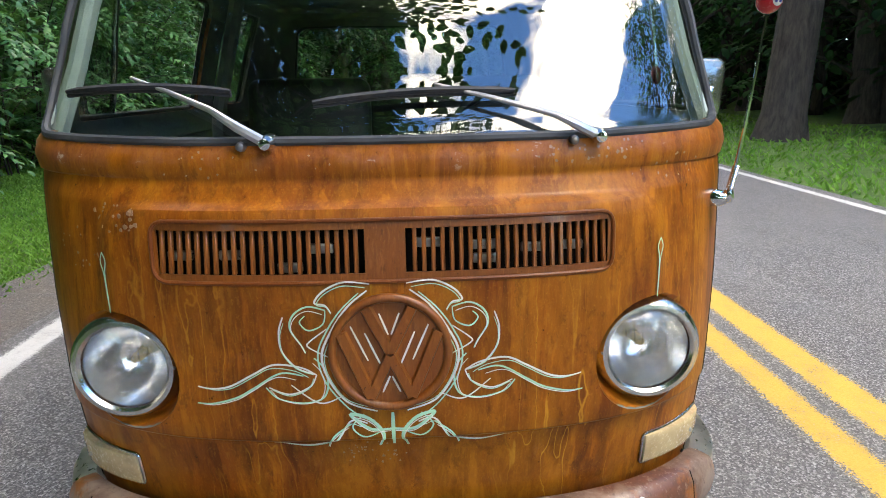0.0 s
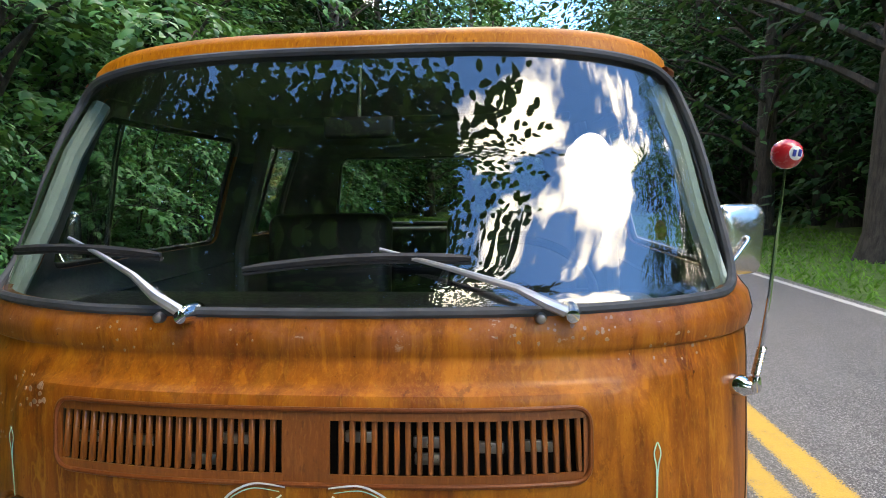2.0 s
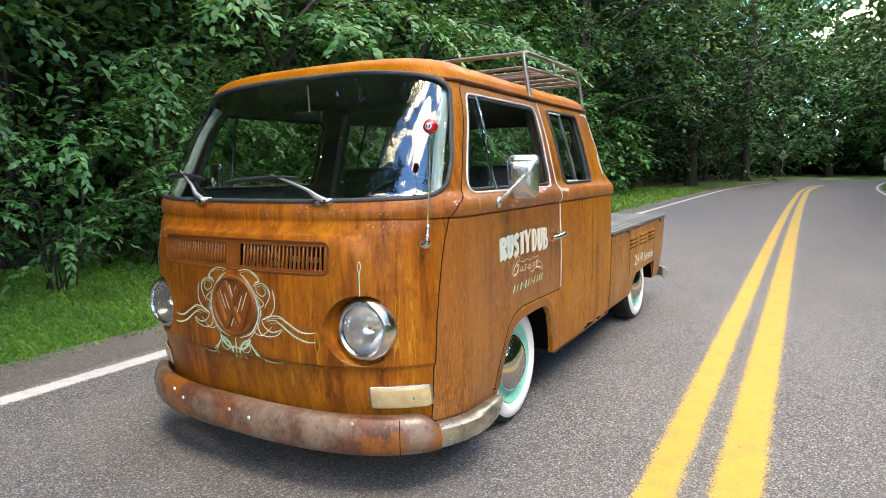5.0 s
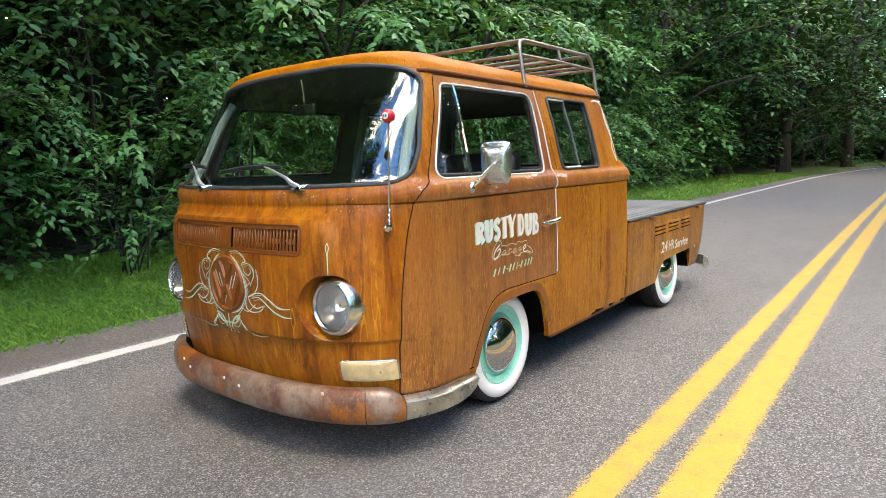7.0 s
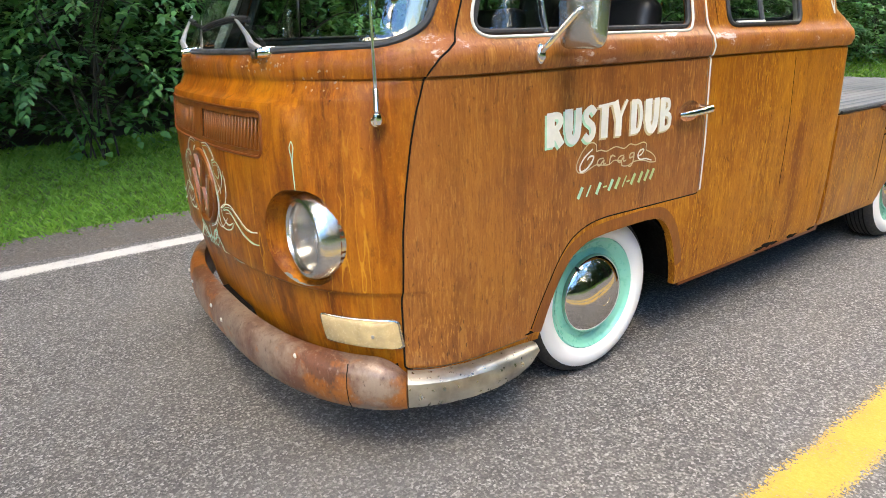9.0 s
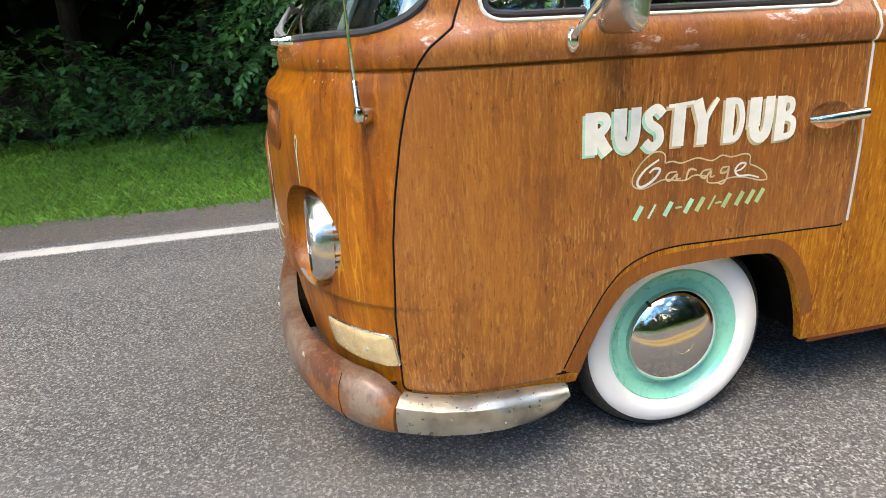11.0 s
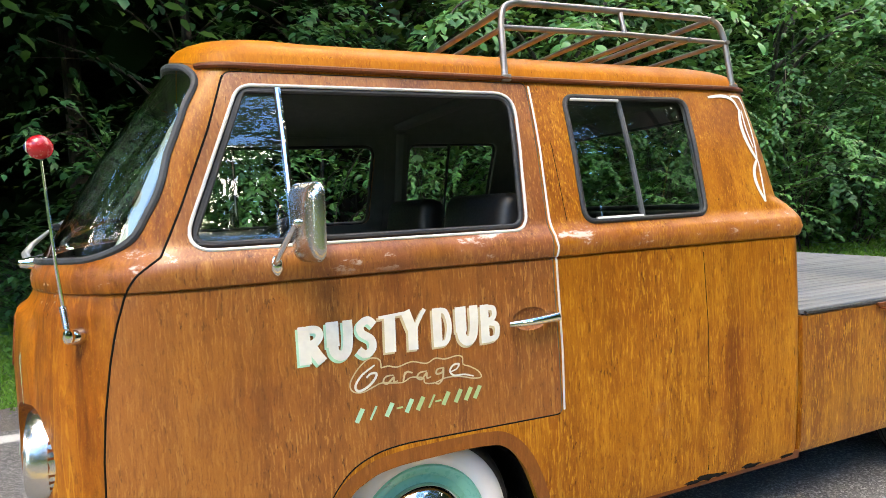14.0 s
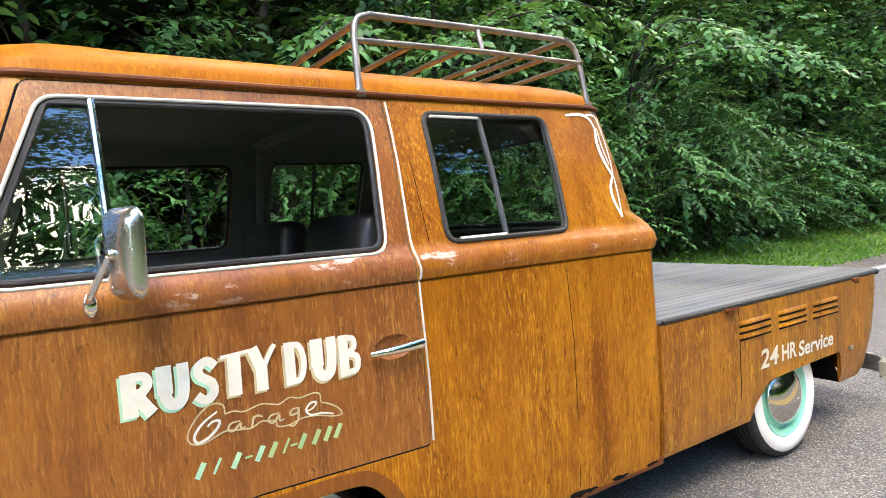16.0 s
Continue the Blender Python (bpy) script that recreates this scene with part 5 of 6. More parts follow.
door_l = bpy.data.objects["front_door"]
BOLD = {
    "R": (((.22, 0), (.22, .5), (.22, 1)), .44, ((.30, .91), (.68, .88), (.78, .72), (.62, .56), (.30, .50)), .28, ((.42, .52), (.60, .28), (.84, .02)), .38),
    "U": (((.22, 1), (.22, .55), (.26, .22), (.48, .09), (.70, .20), (.78, .55), (.78, 1)), .36, ((.22, .35), (.22, .6), (.22, 1)), .46),
    "S": (((.86, .78), (.58, .92), (.26, .82), (.28, .62), (.70, .42), (.72, .18), (.40, .07), (.12, .20)), .34),
    "T": (((-.06, .92), (.5, .94), (1.06, .97)), .14, ((.40, 0), (.42, .5), (.44, .94)), .50),
    "Y": (((.14, 1), (.28, .75), (.44, .48)), .42, ((.44, .55), (.43, .3), (.42, 0)), .44, ((.50, .48), (.74, .76), (1.0, 1.0)), .18),
    "D": (((.22, 0), (.22, .5), (.22, 1)), .46, ((.26, .92), (.66, .88), (.84, .5), (.66, .12), (.26, .08)), .26),
    "B": (((.22, 0), (.22, .5), (.22, 1)), .46, ((.28, .92), (.70, .88), (.72, .66), (.30, .54)), .26, ((.30, .54), (.84, .44), (.80, .14), (.28, .08)), .28),
}
HEADLINE = (("R", -.340, -.271, .864, .960), ("U", -.269, -.198, .866, .964), ("S", -.195, -.135, .863, .966), ("T", -.127, -.066, .866, .968), ("Y", -.065, -.002, .864, .970),
            ("D", .021, .078, .862, .968), ("U", .088, .160, .857, .964), ("B", .165, .222, .854, .962))


def brush_letter(glyph, y0, y1, z0, z1, lift, dy=0.0, dz=0.0, more=0.0):
    """One letter out of broad brush strokes, each a little above the last."""
    g, strokes = BOLD[glyph], []
    for k in range(0, len(g), 2):
        line = [(y0 + (y1 - y0) * u + dy, z0 + (z1 - z0) * v + dz) for u, v in g[k]]
        strokes.append(ribbon(line, g[k + 1] * (y1 - y0) + more, side_skin, lift + .0003 * k, False))
    return merged(*strokes)


lettering = part("door_lettering", brush_letter(*HEADLINE[0], .0034), M_PAINT_WHITE, door_l, "bold white hand-painted lettering")
for k, row_k in enumerate(HEADLINE):
    if k:
        part("letter", brush_letter(*row_k, .0034), M_PAINT_WHITE, lettering)
    part("letter_edge", brush_letter(*row_k, .0012, -.0050, -.0055, .0015), M_PAINT_MINT if k < 3 else M_PAINT_CREAM, lettering)
SCRIPT = (((-.148, .838), (-.183, .817), (-.202, .792), (-.195, .776), (-.171, .783), (-.150, .801), (-.145, .815), (-.160, .817), (-.172, .808)),
          ((-.098, .804), (-.119, .803), (-.127, .791), (-.116, .784), (-.098, .798), (-.098, .786), (-.087, .787)),
          ((-.066, .808), (-.069, .796), (-.072, .783)), ((-.071, .796), (-.060, .807), (-.045, .802)),
          ((-.004, .801), (-.025, .799), (-.032, .787), (-.019, .781), (-.005, .796), (-.004, .782), (.008, .784)),
          ((.044, .803), (.027, .801), (.024, .789), (.041, .791), (.045, .802), (.042, .775), (.030, .761), (.016, .766)),
          ((.062, .788), (.082, .793), (.092, .806), (.075, .806), (.064, .791), (.076, .777), (.106, .775), (.136, .766)))
word = part("script_lettering", ribbon(SCRIPT[0], .0068, side_skin, .0020), M_PAINT_WHITE, door_l, "cream painted script word with an outline")
for k, line in enumerate(SCRIPT[1:]):
    part("letter", ribbon(line, .0054, side_skin, .0020), M_PAINT_CREAM if k < 5 else M_PAINT_WHITE, word)
OUTLINE = ((-.131, .828), (-.133, .848), (-.149, .857), (-.170, .853), (-.196, .831), (-.215, .801), (-.211, .779), (-.186, .771), (-.155, .781), (-.131, .788), (-.100, .783), (-.072, .781), (-.051, .790),
           (-.031, .788), (-.014, .783), (-.010, .769), (.018, .765), (.052, .774), (.094, .771), (.134, .760), (.159, .760), (.149, .779), (.124, .795), (.105, .804), (.103, .824), (.086, .830), (.051, .826), (.023, .832), (-.004, .822),
           (-.045, .832), (-.086, .824), (-.111, .830), (-.131, .828))
part("script_outline", ribbon(OUTLINE, .0036, side_skin, .0015, False), M_PAINT_CREAM, door_l)
for k, y in enumerate((-.195, -.158, -.114, -.058, -.026, .007, .049, .086, .117, .145)):
    z = .711 + .047 * (y + .2) * .5
    part("number_bar", ribbon([(y - .009, z - .017), (y, z), (y + .009, z + .017)], .0125 if k not in (1, 5) else .006, side_skin, .0016, False), M_PAINT_MINT if k < 4 else M_PAINT_GREEN, door_l)
for y in (-.085, .026):
    part("number_dash", ribbon([(y - .009, .713), (y, .7135), (y + .009, .714)], .005, side_skin, .0016, False), M_PAINT_GREEN, door_l)

# flat bed behind the cab
def bed_w(z):
    return curve(z, (.26, .31, .45, .70, .795), (.822, .835, .843, .846, .844))


def bed_tail(z):
    return curve(z, (.26, .31, .49, .70, .795), (3.20, 3.24, 3.335, 3.38, 3.388))


def bed_loop(z, d):
    w, r = bed_w(z) - d, bed_tail(z) - d
    h = [(0, 1.470 + d), (w * .5, 1.470 + d), (w, 1.470 + d)] + [(w, 1.470 + d + (r - .12 - 1.47 - d) * i / 40) for i in range(1, 41)]
    h += [(w - .10 * (1 - math.cos(math.pi / 2 * i / 6)), r - .12 + .12 * math.sin(math.pi / 2 * i / 6)) for i in range(1, 7)] + [(w * .4, r), (0, r)]
    return h + [(-x, y) for x, y in reversed(h[1:-1])]


bed_zs = [.264, .28, .31, .35, .40, .45, .50, .55, .60, .65, .70, .75, .779]
bed_rows = lambda d: [[(x, y, z) for x, y in bed_loop(z, d)] for z in bed_zs]
bed = part("bed_body", cut(ring_shell(bed_rows(0), bed_rows(.02)), [prism(REAR_ARCH, "x", .3, 1.2), prism(REAR_ARCH, "x", -1.2, -.3)]), M_RUST_BED, truck, "rusty orange steel bed side with louvres", 30)
slat_w = 1.66 / 30
deck_mesh = bpy.data.meshes.new("deck_slat")
bm = box((slat_w - .007, 1.90, .022), (0, 0, 0), .004, None, 1)
bm.to_mesh(deck_mesh)
bm.free()
finish(deck_mesh, M_DECK)
deck_ob = part("bed_deck", box((1.66, 1.89, .012), (0, 2.436, .778), .002), M_DARK, truck, "grey weathered ribbed wooden deck")
for k in range(30):
    sl = part("deck_slat", deck_mesh, None, deck_ob)
    sl.matrix_basis = pose(-.83 + slat_w * (k + .5), 2.436 + .004 * math.sin(k * 2.1), .7925 + .0008 * math.sin(k * 1.7), 0, .4 * math.sin(k * 3.1), 0)
for s in (1, -1):
    part("deck_edge", tube([(s * .840, 1.492, .790), (s * .842, 2.4, .790), (s * .836, 3.36, .790)], .0075, 6), M_RUBBER, bed, "dark edge strip along the deck")
    for g in range(3):
        for j in range(3):
            y0, z = 1.982 + .312 * g, .706 - .029 * j
            y1 = y0 + .265
            rows = []
            for i in range(11):
                f = i / 10
                e = math.sin(math.pi * min(1, max(0, f * 5, 0)) / 2) if f < .2 else (math.sin(math.pi * (1 - f) * 5 / 2) if f > .8 else 1)
                y = y0 + (y1 - y0) * f
                rows.append([(s * (bed_w(z) + h * e), y, z + dz) for h, dz in ((.0005, .014), (.007, .008), (.011, .001), (.010, -.004), (.0005, -.005))])
            bm = grid(rows)
            bmesh.ops.recalc_face_normals(bm, faces=bm.faces)
            part("louvre", bm, M_RUST_BED, bed)
            # dark strip stuck on below the lip stands for the shaded opening
            part("louvre_slit", box((.002, .245, .008), (s * (bed_w(z) + .0012), (y0 + y1) / 2, z - .010), 0), M_DARK, bed)
    for y in (1.92, 3.06):
        part("bed_latch", merged(box((.014, .075, .014), (s * .852, y, .781), .004), tube([(s * .853, y - .025, .768), (s * .862, y, .763), (s * .853, y + .025, .768)], .004, 6)), M_RUST_DRIP, bed)
    part("side_reflector", merged(box((.012, .034, .020), (s * .850, 2.985, .435), .004)), M_WORN_STEEL, bed)
    part("panel_seam", tube([(s * (bed_w(z) + .0002), 1.99, z) for z in (.30, .45, .60, .775)], .0018, 5), M_DARK, bed)
bed_skin = lambda y, z: bed_w(z) + .0022
service = part("bed_lettering", sign_text("24", 2.140, 2.292, .484, .570, bed_skin, .022, .12), M_PAINT_WHITE, bed, "white hand-painted lettering")
part("word", sign_text("HR", 2.320, 2.450, .487, .562, bed_skin, .026), M_PAINT_WHITE, service)
part("word", sign_text("Service", 2.468, 2.805, .480, .553, bed_skin, .024, .10), M_PAINT_WHITE, service)

# rear bumper
rear_line = [(.815, 3.06), (.835, 3.20), (.835, 3.33), (.80, 3.44), (.70, 3.50), (.40, 3.53), (0, 3.54), (-.40, 3.53), (-.70, 3.50), (-.80, 3.44), (-.835, 3.33), (-.835, 3.20), (-.815, 3.06)]
rear_line = [(p.x, p.y) for p in spline([(a, b, 0) for a, b in rear_line[2:-2]], 6)]
part("rear_bumper", bumper(rear_line, lambda f: [(.0, .290), (.022, .293), (.040, .280), (.048, .245), (.040, .208), (.022, .195), (.0, .198)]), M_WORN_STEEL, truck, "dull chromed steel rear bumper", 50)
for s in (1, -1):
    part("bumper_bracket", box((.05, .22, .06), (s * .55, 3.41, .25), .006), M_DARK, truck)

# underbody, wheel houses, floor
plan = loop(.40, .035)
pan = bmesh.new()
lows, highs = ([pan.verts.new((x, y, z)) for x, y in plan] for z in (.345, .372))
pan.faces.new(lows), pan.faces.new(list(reversed(highs)))
for i in range(len(plan)):
    pan.faces.new((lows[i], lows[(i + 1) % len(plan)], highs[(i + 1) % len(plan)], highs[i]))
bmesh.ops.recalc_face_normals(pan, faces=pan.faces)
part("floor_pan", cut(pan, [box((.8, .84, .4), (s * .905, .015, .36)) for s in (1, -1)]), M_DARK, truck, "black cab floor")
part("chassis", merged(box((.9, 4.1, .10), (0, 1.20, .235), .02), box((.30, 4.3, .12), (0, 1.1, .26), .02)), M_DARK, truck, "dark grimy underbody")
part("bed_floor", box((1.60, 1.86, .03), (0, 2.46, .60), .005), M_DARK, truck)
for s in (1, -1):
    for yc, r0 in ((.015, .36), (2.48, .41)):
        rows = []
        for i in range(17):
            q = math.pi * i / 16
            y, z = yc + r0 * math.cos(q), .27 + (r0 - .04 if yc < 1 else .22) * math.sin(q)
            rows.append([(s * .825, y, z), (s * .50, y, z)])
        bm = grid(rows)
        bmesh.ops.solidify(bm, geom=bm.faces[:], thickness=.006)
        part("wheel_house", bm, M_DARK, truck, "black wheel housing")
        part("wheel_house_wall", box((.01, 2 * r0, .55), (s * .50, yc, .40), 0), M_DARK, truck)
    part("sill_flange", box((.012, 1.08, .03), (s * .822, .93, .262), .003), M_RUST_DRIP, truck)
for y, z, r in ((.95, .268, .020), (1.02, .272, .026), (1.08, .268, .016), (1.22, .270, .022), (1.40, .268, .018), (-.800, .298, .011), (-.374, .296, .011)):
    bm = bmesh.new()
    bmesh.ops.create_icosphere(bm, subdivisions=2, radius=r)
    for v in bm.verts:
        v.co = Vector((v.co.x * .22, v.co.y * 2.0, v.co.z * .42)) * (1 + 1.0 * noise.noise(v.co * 130))
    part("rust_hole", moved(bm, Matrix.Translation((side_x(y, z) - .001, y, z + .002))), M_DARK, truck, "eaten-through rust hole in the sill")

# cabin
part("dashboard", merged(box((1.36, .26, .16), (0, -.66, 1.04), .05, None, 4), box((1.20, .20, .10), (0, -.80, 1.06), .04, None, 4)), M_BLACK, truck, "black padded dashboard")
wheel_c = Matrix.Translation((.36, -.42, 1.10)) @ pose(0, 0, 0, 38, 0, 0)
steer = part("steering_wheel", moved(tube([(.195 * math.cos(q), .195 * math.sin(q), 0) for q in (2 * math.pi * i / 48 for i in range(48))], .0125, 8, True), wheel_c), M_BLACK, truck, "thin black steering wheel")
part("steering_hub", moved(merged(lathe([(.0, .0), (.04, -.005), (.05, -.03), (.02, -.05), (.018, -.30), (.0, -.30)], 18, "z"), box((.38, .03, .012), (0, 0, -.012), .005)), wheel_c), M_BLACK, steer)
for x in (.36, -.36):
    seat = part("front_seat", merged(box((.50, .48, .16), (x, .10, .68), .05, None, 4)), M_BLACK, truck, "black vinyl front seat")
    part("seat_back", box((.50, .12, .56), (x, .40, 1.00), .05, pose(0, 0, 0, -10), 4), M_BLACK, seat)
    part("seat_base", box((.46, .44, .22), (x, .10, .49), .01), M_DARK, seat)
bench = part("rear_bench", box((1.40, .46, .16), (0, 1.06, .68), .05, None, 4), M_BLACK, truck, "black vinyl rear bench")
part("seat_back", box((1.40, .12, .50), (0, 1.30, .93), .05, pose(0, 0, 0, -8), 4), M_BLACK, bench)
part("seat_base", box((1.36, .40, .22), (0, 1.06, .49), .01), M_DARK, bench)
inner = part("inside_mirror", box((.17, .025, .052), (-.01, -.555, 1.505), .012, None, 3), M_BLACK, truck, "black inside mirror")
part("mirror_stem", tube([(-.01, -.55, 1.53), (-.005, -.56, 1.60), (0, -.57, 1.645)], .006), M_CHROME, inner)
part("roof_crossbar", box((1.18, .07, .03), (0, .47, 1.645), .01), M_CREAM, truck)
for s in (1, -1):
    part("inner_pillar", tube([(s * .625, .49, 1.62), (s * .695, .49, 1.36), (s * .755, .49, 1.14), (s * .775, .49, .80)], .030, 8), M_CREAM, truck)
    part("inner_post", tube([(s * (side_x(y, z) - .045), y, z) for y, z in ((-.735, 1.13), (-.65, 1.30), (-.58, 1.45), (-.50, 1.58))], .022, 8), M_PILLAR, truck, "pale green painted windscreen post")

# ---- woods ----
def leaf_sheet(name, base, axis, up, size, material, slim=.58):
    """One mesh of folded, drooping leaves; arrays of base, axis, up and size."""
    axis = axis / np.linalg.norm(axis, axis=1)[:, None]
    side = np.cross(axis, up)
    side /= np.linalg.norm(side, axis=1)[:, None] + 1e-9
    nrm = np.cross(side, axis)
    s = size[:, None]
    l1 = base + axis * s * .27 + side * s * slim * .45 + nrm * s * .05
    r1 = base + axis * s * .27 - side * s * slim * .45 + nrm * s * .03
    l2 = base + axis * s * .66 + side * s * slim * .42 + nrm * s * .02
    r2 = base + axis * s * .66 - side * s * slim * .42 + nrm * s * .05
    tip = base + axis * s - nrm * s * .14
    v = np.stack([base, l1, r1, l2, r2, tip], 1).reshape(-1, 3)
    k = np.arange(len(base))[:, None] * 6
    f = np.concatenate([k + (0, 2, 1), k + (1, 2, 4), k + (1, 4, 3), k + (3, 4, 5)], 1).reshape(-1, 3)
    mesh = bpy.data.meshes.new(name)
    mesh.vertices.add(len(v))
    mesh.vertices.foreach_set("co", v.ravel())
    mesh.loops.add(f.size)
    mesh.loops.foreach_set("vertex_index", f.ravel().astype(np.int32))
    mesh.polygons.add(len(f))
    mesh.polygons.foreach_set("loop_start", np.arange(0, f.size, 3, dtype=np.int32))
    mesh.update(calc_edges=True)
    mesh.validate()
    mesh.materials.append(material)
    return mesh


def sprays(rng, starts, outs, length, per, size, droop=.35):
    """Leaves in two rows along drooping twigs that begin at starts and run along outs."""
    n = len(starts)
    outs = outs / (np.linalg.norm(outs, axis=1)[:, None] + 1e-9)
    base, axis, up = [], [], []
    flat = np.cross(outs, (0, 0, 1.0)) + rng.normal(0, .15, (n, 3))
    flat /= np.linalg.norm(flat, axis=1)[:, None] + 1e-9
    for k in range(per):
        f = (k + .6) / per
        p = starts + outs * (length * f)[:, None]
        p[:, 2] -= droop * length * f * f
        sgn = 1 if k % 2 else -1
        a = outs * (.45 + .5 * f) + flat * sgn * (1.0 - .75 * f) + rng.normal(0, .22, (n, 3))
        a[:, 2] -= .25
        base.append(p), axis.append(a)
        u = np.tile((0, 0, 1.0), (n, 1)) + rng.normal(0, .30, (n, 3)) + outs * .30
        up.append(u)
    base, axis, up = np.concatenate(base), np.concatenate(axis), np.concatenate(up)
    return base, axis, up, rng.uniform(.7, 1.2, len(base)) * size


def limb(points, radius, n=7):
    pts = spline(points, 4)
    return tube(pts, radius, n, taper=[1 - .8 * i / (len(pts) - 1) for i in range(len(pts))])


def tree_parts(seed, height, spread, base, clumps, twigs, leaf, per=8, trunk=.2, low=.25, twig_len=.7, material=None):
    """Trunk-and-limbs mesh and crown mesh of one tree."""
    rng = np.random.default_rng(seed)
    lean = rng.normal(0, .04, 2)
    spine = [(lean[0] * z * .6 + .12 * math.sin(z * .9 + seed), lean[1] * z * .6 + .12 * math.cos(z * .7 + seed), z) for z in (-.15, .25 * height, .5 * height, .75 * height, .95 * height)]
    pieces = [tube(spline(spine, 5), trunk, 9, taper=[1.35] + [1 - .85 * i / 20 for i in range(1, 21)])]
    starts, outs = [], []
    for c in range(clumps):
        h = low + (1 - low) * ((c + rng.uniform(0, 1)) / clumps) ** .9
        q = c * 2.399 + rng.uniform(-.5, .5)
        prof = math.sin(math.pi * min(1, .18 + .80 * (h - low) / (1 - low))) ** .7
        r = spread * prof * rng.uniform(.55, 1.08)
        zc = h * height
        foot = (lean[0] * zc * .5, lean[1] * zc * .5, max(.1, zc - .35 * r - .2))
        head = (r * math.cos(q), r * math.sin(q), zc)
        pieces.append(limb([foot, (.5 * head[0], .5 * head[1], zc - .08 * r), head], max(.012, trunk * .28 * (1.1 - h)), 5))
        size = rng.uniform(.45, 1.0) * spread * .23
        d = rng.normal(0, 1, (twigs, 3))
        d /= np.linalg.norm(d, axis=1)[:, None]
        p = np.array(head) + d * (size * rng.uniform(.25, 1.0, twigs) ** .6)[:, None] * (1, 1, .7)
        starts.append(p)
        o = d * (1, 1, .45) + np.array((math.cos(q), math.sin(q), 0)) * .5
        outs.append(o)
    starts, outs = np.concatenate(starts), np.concatenate(outs)
    b, a, u, s = sprays(rng, starts, outs, rng.uniform(.6, 1.1, len(starts)) * twig_len, per, leaf)
    bm = merged(*pieces)
    wood = bpy.data.meshes.new("trunk")
    bm.to_mesh(wood)
    bm.free()
    finish(wood, M_BARK, 60)
    return wood, leaf_sheet("crown", b, a, u, s, material)


def plant(name, kinds, at, turn, scale, label, category, group):
    wood, crown = kinds
    ob = thing(name, (at[0], at[1], ground_z(*at) - .02), turn, None, label, category, group)
    ob.scale = (scale,) * 3
    part("trunk" if name == "tree" else "stem", wood, None, ob)
    part("crown" if name == "tree" else "foliage", crown, None, ob)
    return ob


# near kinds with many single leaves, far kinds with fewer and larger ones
# crowns meant to look shaded take the darkened leaf colours
TREES = [tree_parts(11, 10, 3.5, 0, 32, 16, .20, 8, .17, .14, 1.1, M_LEAF_SHADED), tree_parts(12, 13, 3.9, 0, 36, 16, .21, 8, .24, .18, 1.1, M_LEAF_SHADED),
         tree_parts(13, 9, 3.2, 0, 28, 16, .19, 8, .14, .08, 1.0, M_LEAF_SHADED)]
FAR_TREES = [tree_parts(31, 13, 4.4, 0, 34, 15, .36, 6, .24, .05, 1.4, M_LEAF_SHADED), tree_parts(32, 16, 4.8, 0, 40, 15, .37, 6, .30, .10, 1.5, M_LEAF_SHADED),
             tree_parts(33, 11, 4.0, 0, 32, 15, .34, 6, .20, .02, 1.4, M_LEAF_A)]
YOUNG = [tree_parts(51, 7.5, 2.7, 0, 30, 13, .24, 8, .09, .05, 1.1, M_LEAF_B), tree_parts(52, 8.5, 2.9, 0, 30, 13, .23, 8, .10, .04, 1.1, M_LEAF_A)]
TALL = tree_parts(41, 17, 5.6, 0, 52, 22, .205, 8, .38, .20, 1.4, M_LEAF_A)
BROAD = tree_parts(42, 17, 5.8, 0, 54, 22, .205, 8, .38, .18, 1.4, M_LEAF_HALF_SHADED)
END_TREE = tree_parts(34, 20, 5.4, 0, 50, 16, .34, 6, .34, .08, 1.6, M_LEAF_A)
BARE = tree_parts(43, 17, 5.0, 0, 26, 18, .36, 8, .24, .46, 1.4, M_LEAF_SHADED)
SHRUBS = [tree_parts(21, 2.6, 1.5, 0, 15, 17, .125, 10, .030, .05, .9, M_LEAF_B), tree_parts(22, 3.6, 1.8, 0, 18, 17, .130, 10, .040, .04, 1.0, M_LEAF_A),
          tree_parts(23, 1.2, 1.0, 0, 10, 13, .12, 8, .020, .03, .6, M_LEAF_A)]
TREE_L, SHRUB_L = "tall leafy deciduous tree with a brown trunk", "leafy green shrub at the edge of the woods"
rng = random.Random(5)


def row(name, kinds, y0, y1, step, x, jitter, lo, hi, label, group, follow=1.0, low=False):
    y, i = y0, 0
    while y < y1:
        if not (x < 0 and y < -1.5 and x > -13 and not low):
            px = x + bend(y) * follow + rng.uniform(-jitter, jitter)
            plant(name, kinds[i % len(kinds)], (px, y + rng.uniform(-.35, .35) * step), rng.uniform(0, 360), rng.uniform(lo, hi), label, "tree" if name == "tree" else "shrub", group)
        y, i = y + step, i + 1


row("shrub", [SHRUBS[2]], -7.0, -1.4, .8, -6.9, .35, .75, 1.05, "low broad-leaved shrub at the grass edge", "shrubs along the wood's edge", 1.0, True)
row("shrub", SHRUBS, -1.0, 22, 1.7, -6.6, .55, .5, 1.2, SHRUB_L, "shrubs along the wood's edge")
row("tree", YOUNG, 5.5, 30, 3.0, -7.7, .4, .8, 1.05, "young tree leafy from the ground up", "trees of the wood")
row("shrub", [SHRUBS[1], SHRUBS[0]], 4.0, 16, 2.4, -8.0, .4, 1.0, 1.4, SHRUB_L, "shrubs along the wood's edge")
row("tree", TREES, -8, 26, 3.6, -8.9, .6, .9, 1.1, TREE_L, "trees of the wood")
row("tree", FAR_TREES, -9, 50, 3.6, -12.0, .9, .8, 1.0, TREE_L, "trees of the wood")
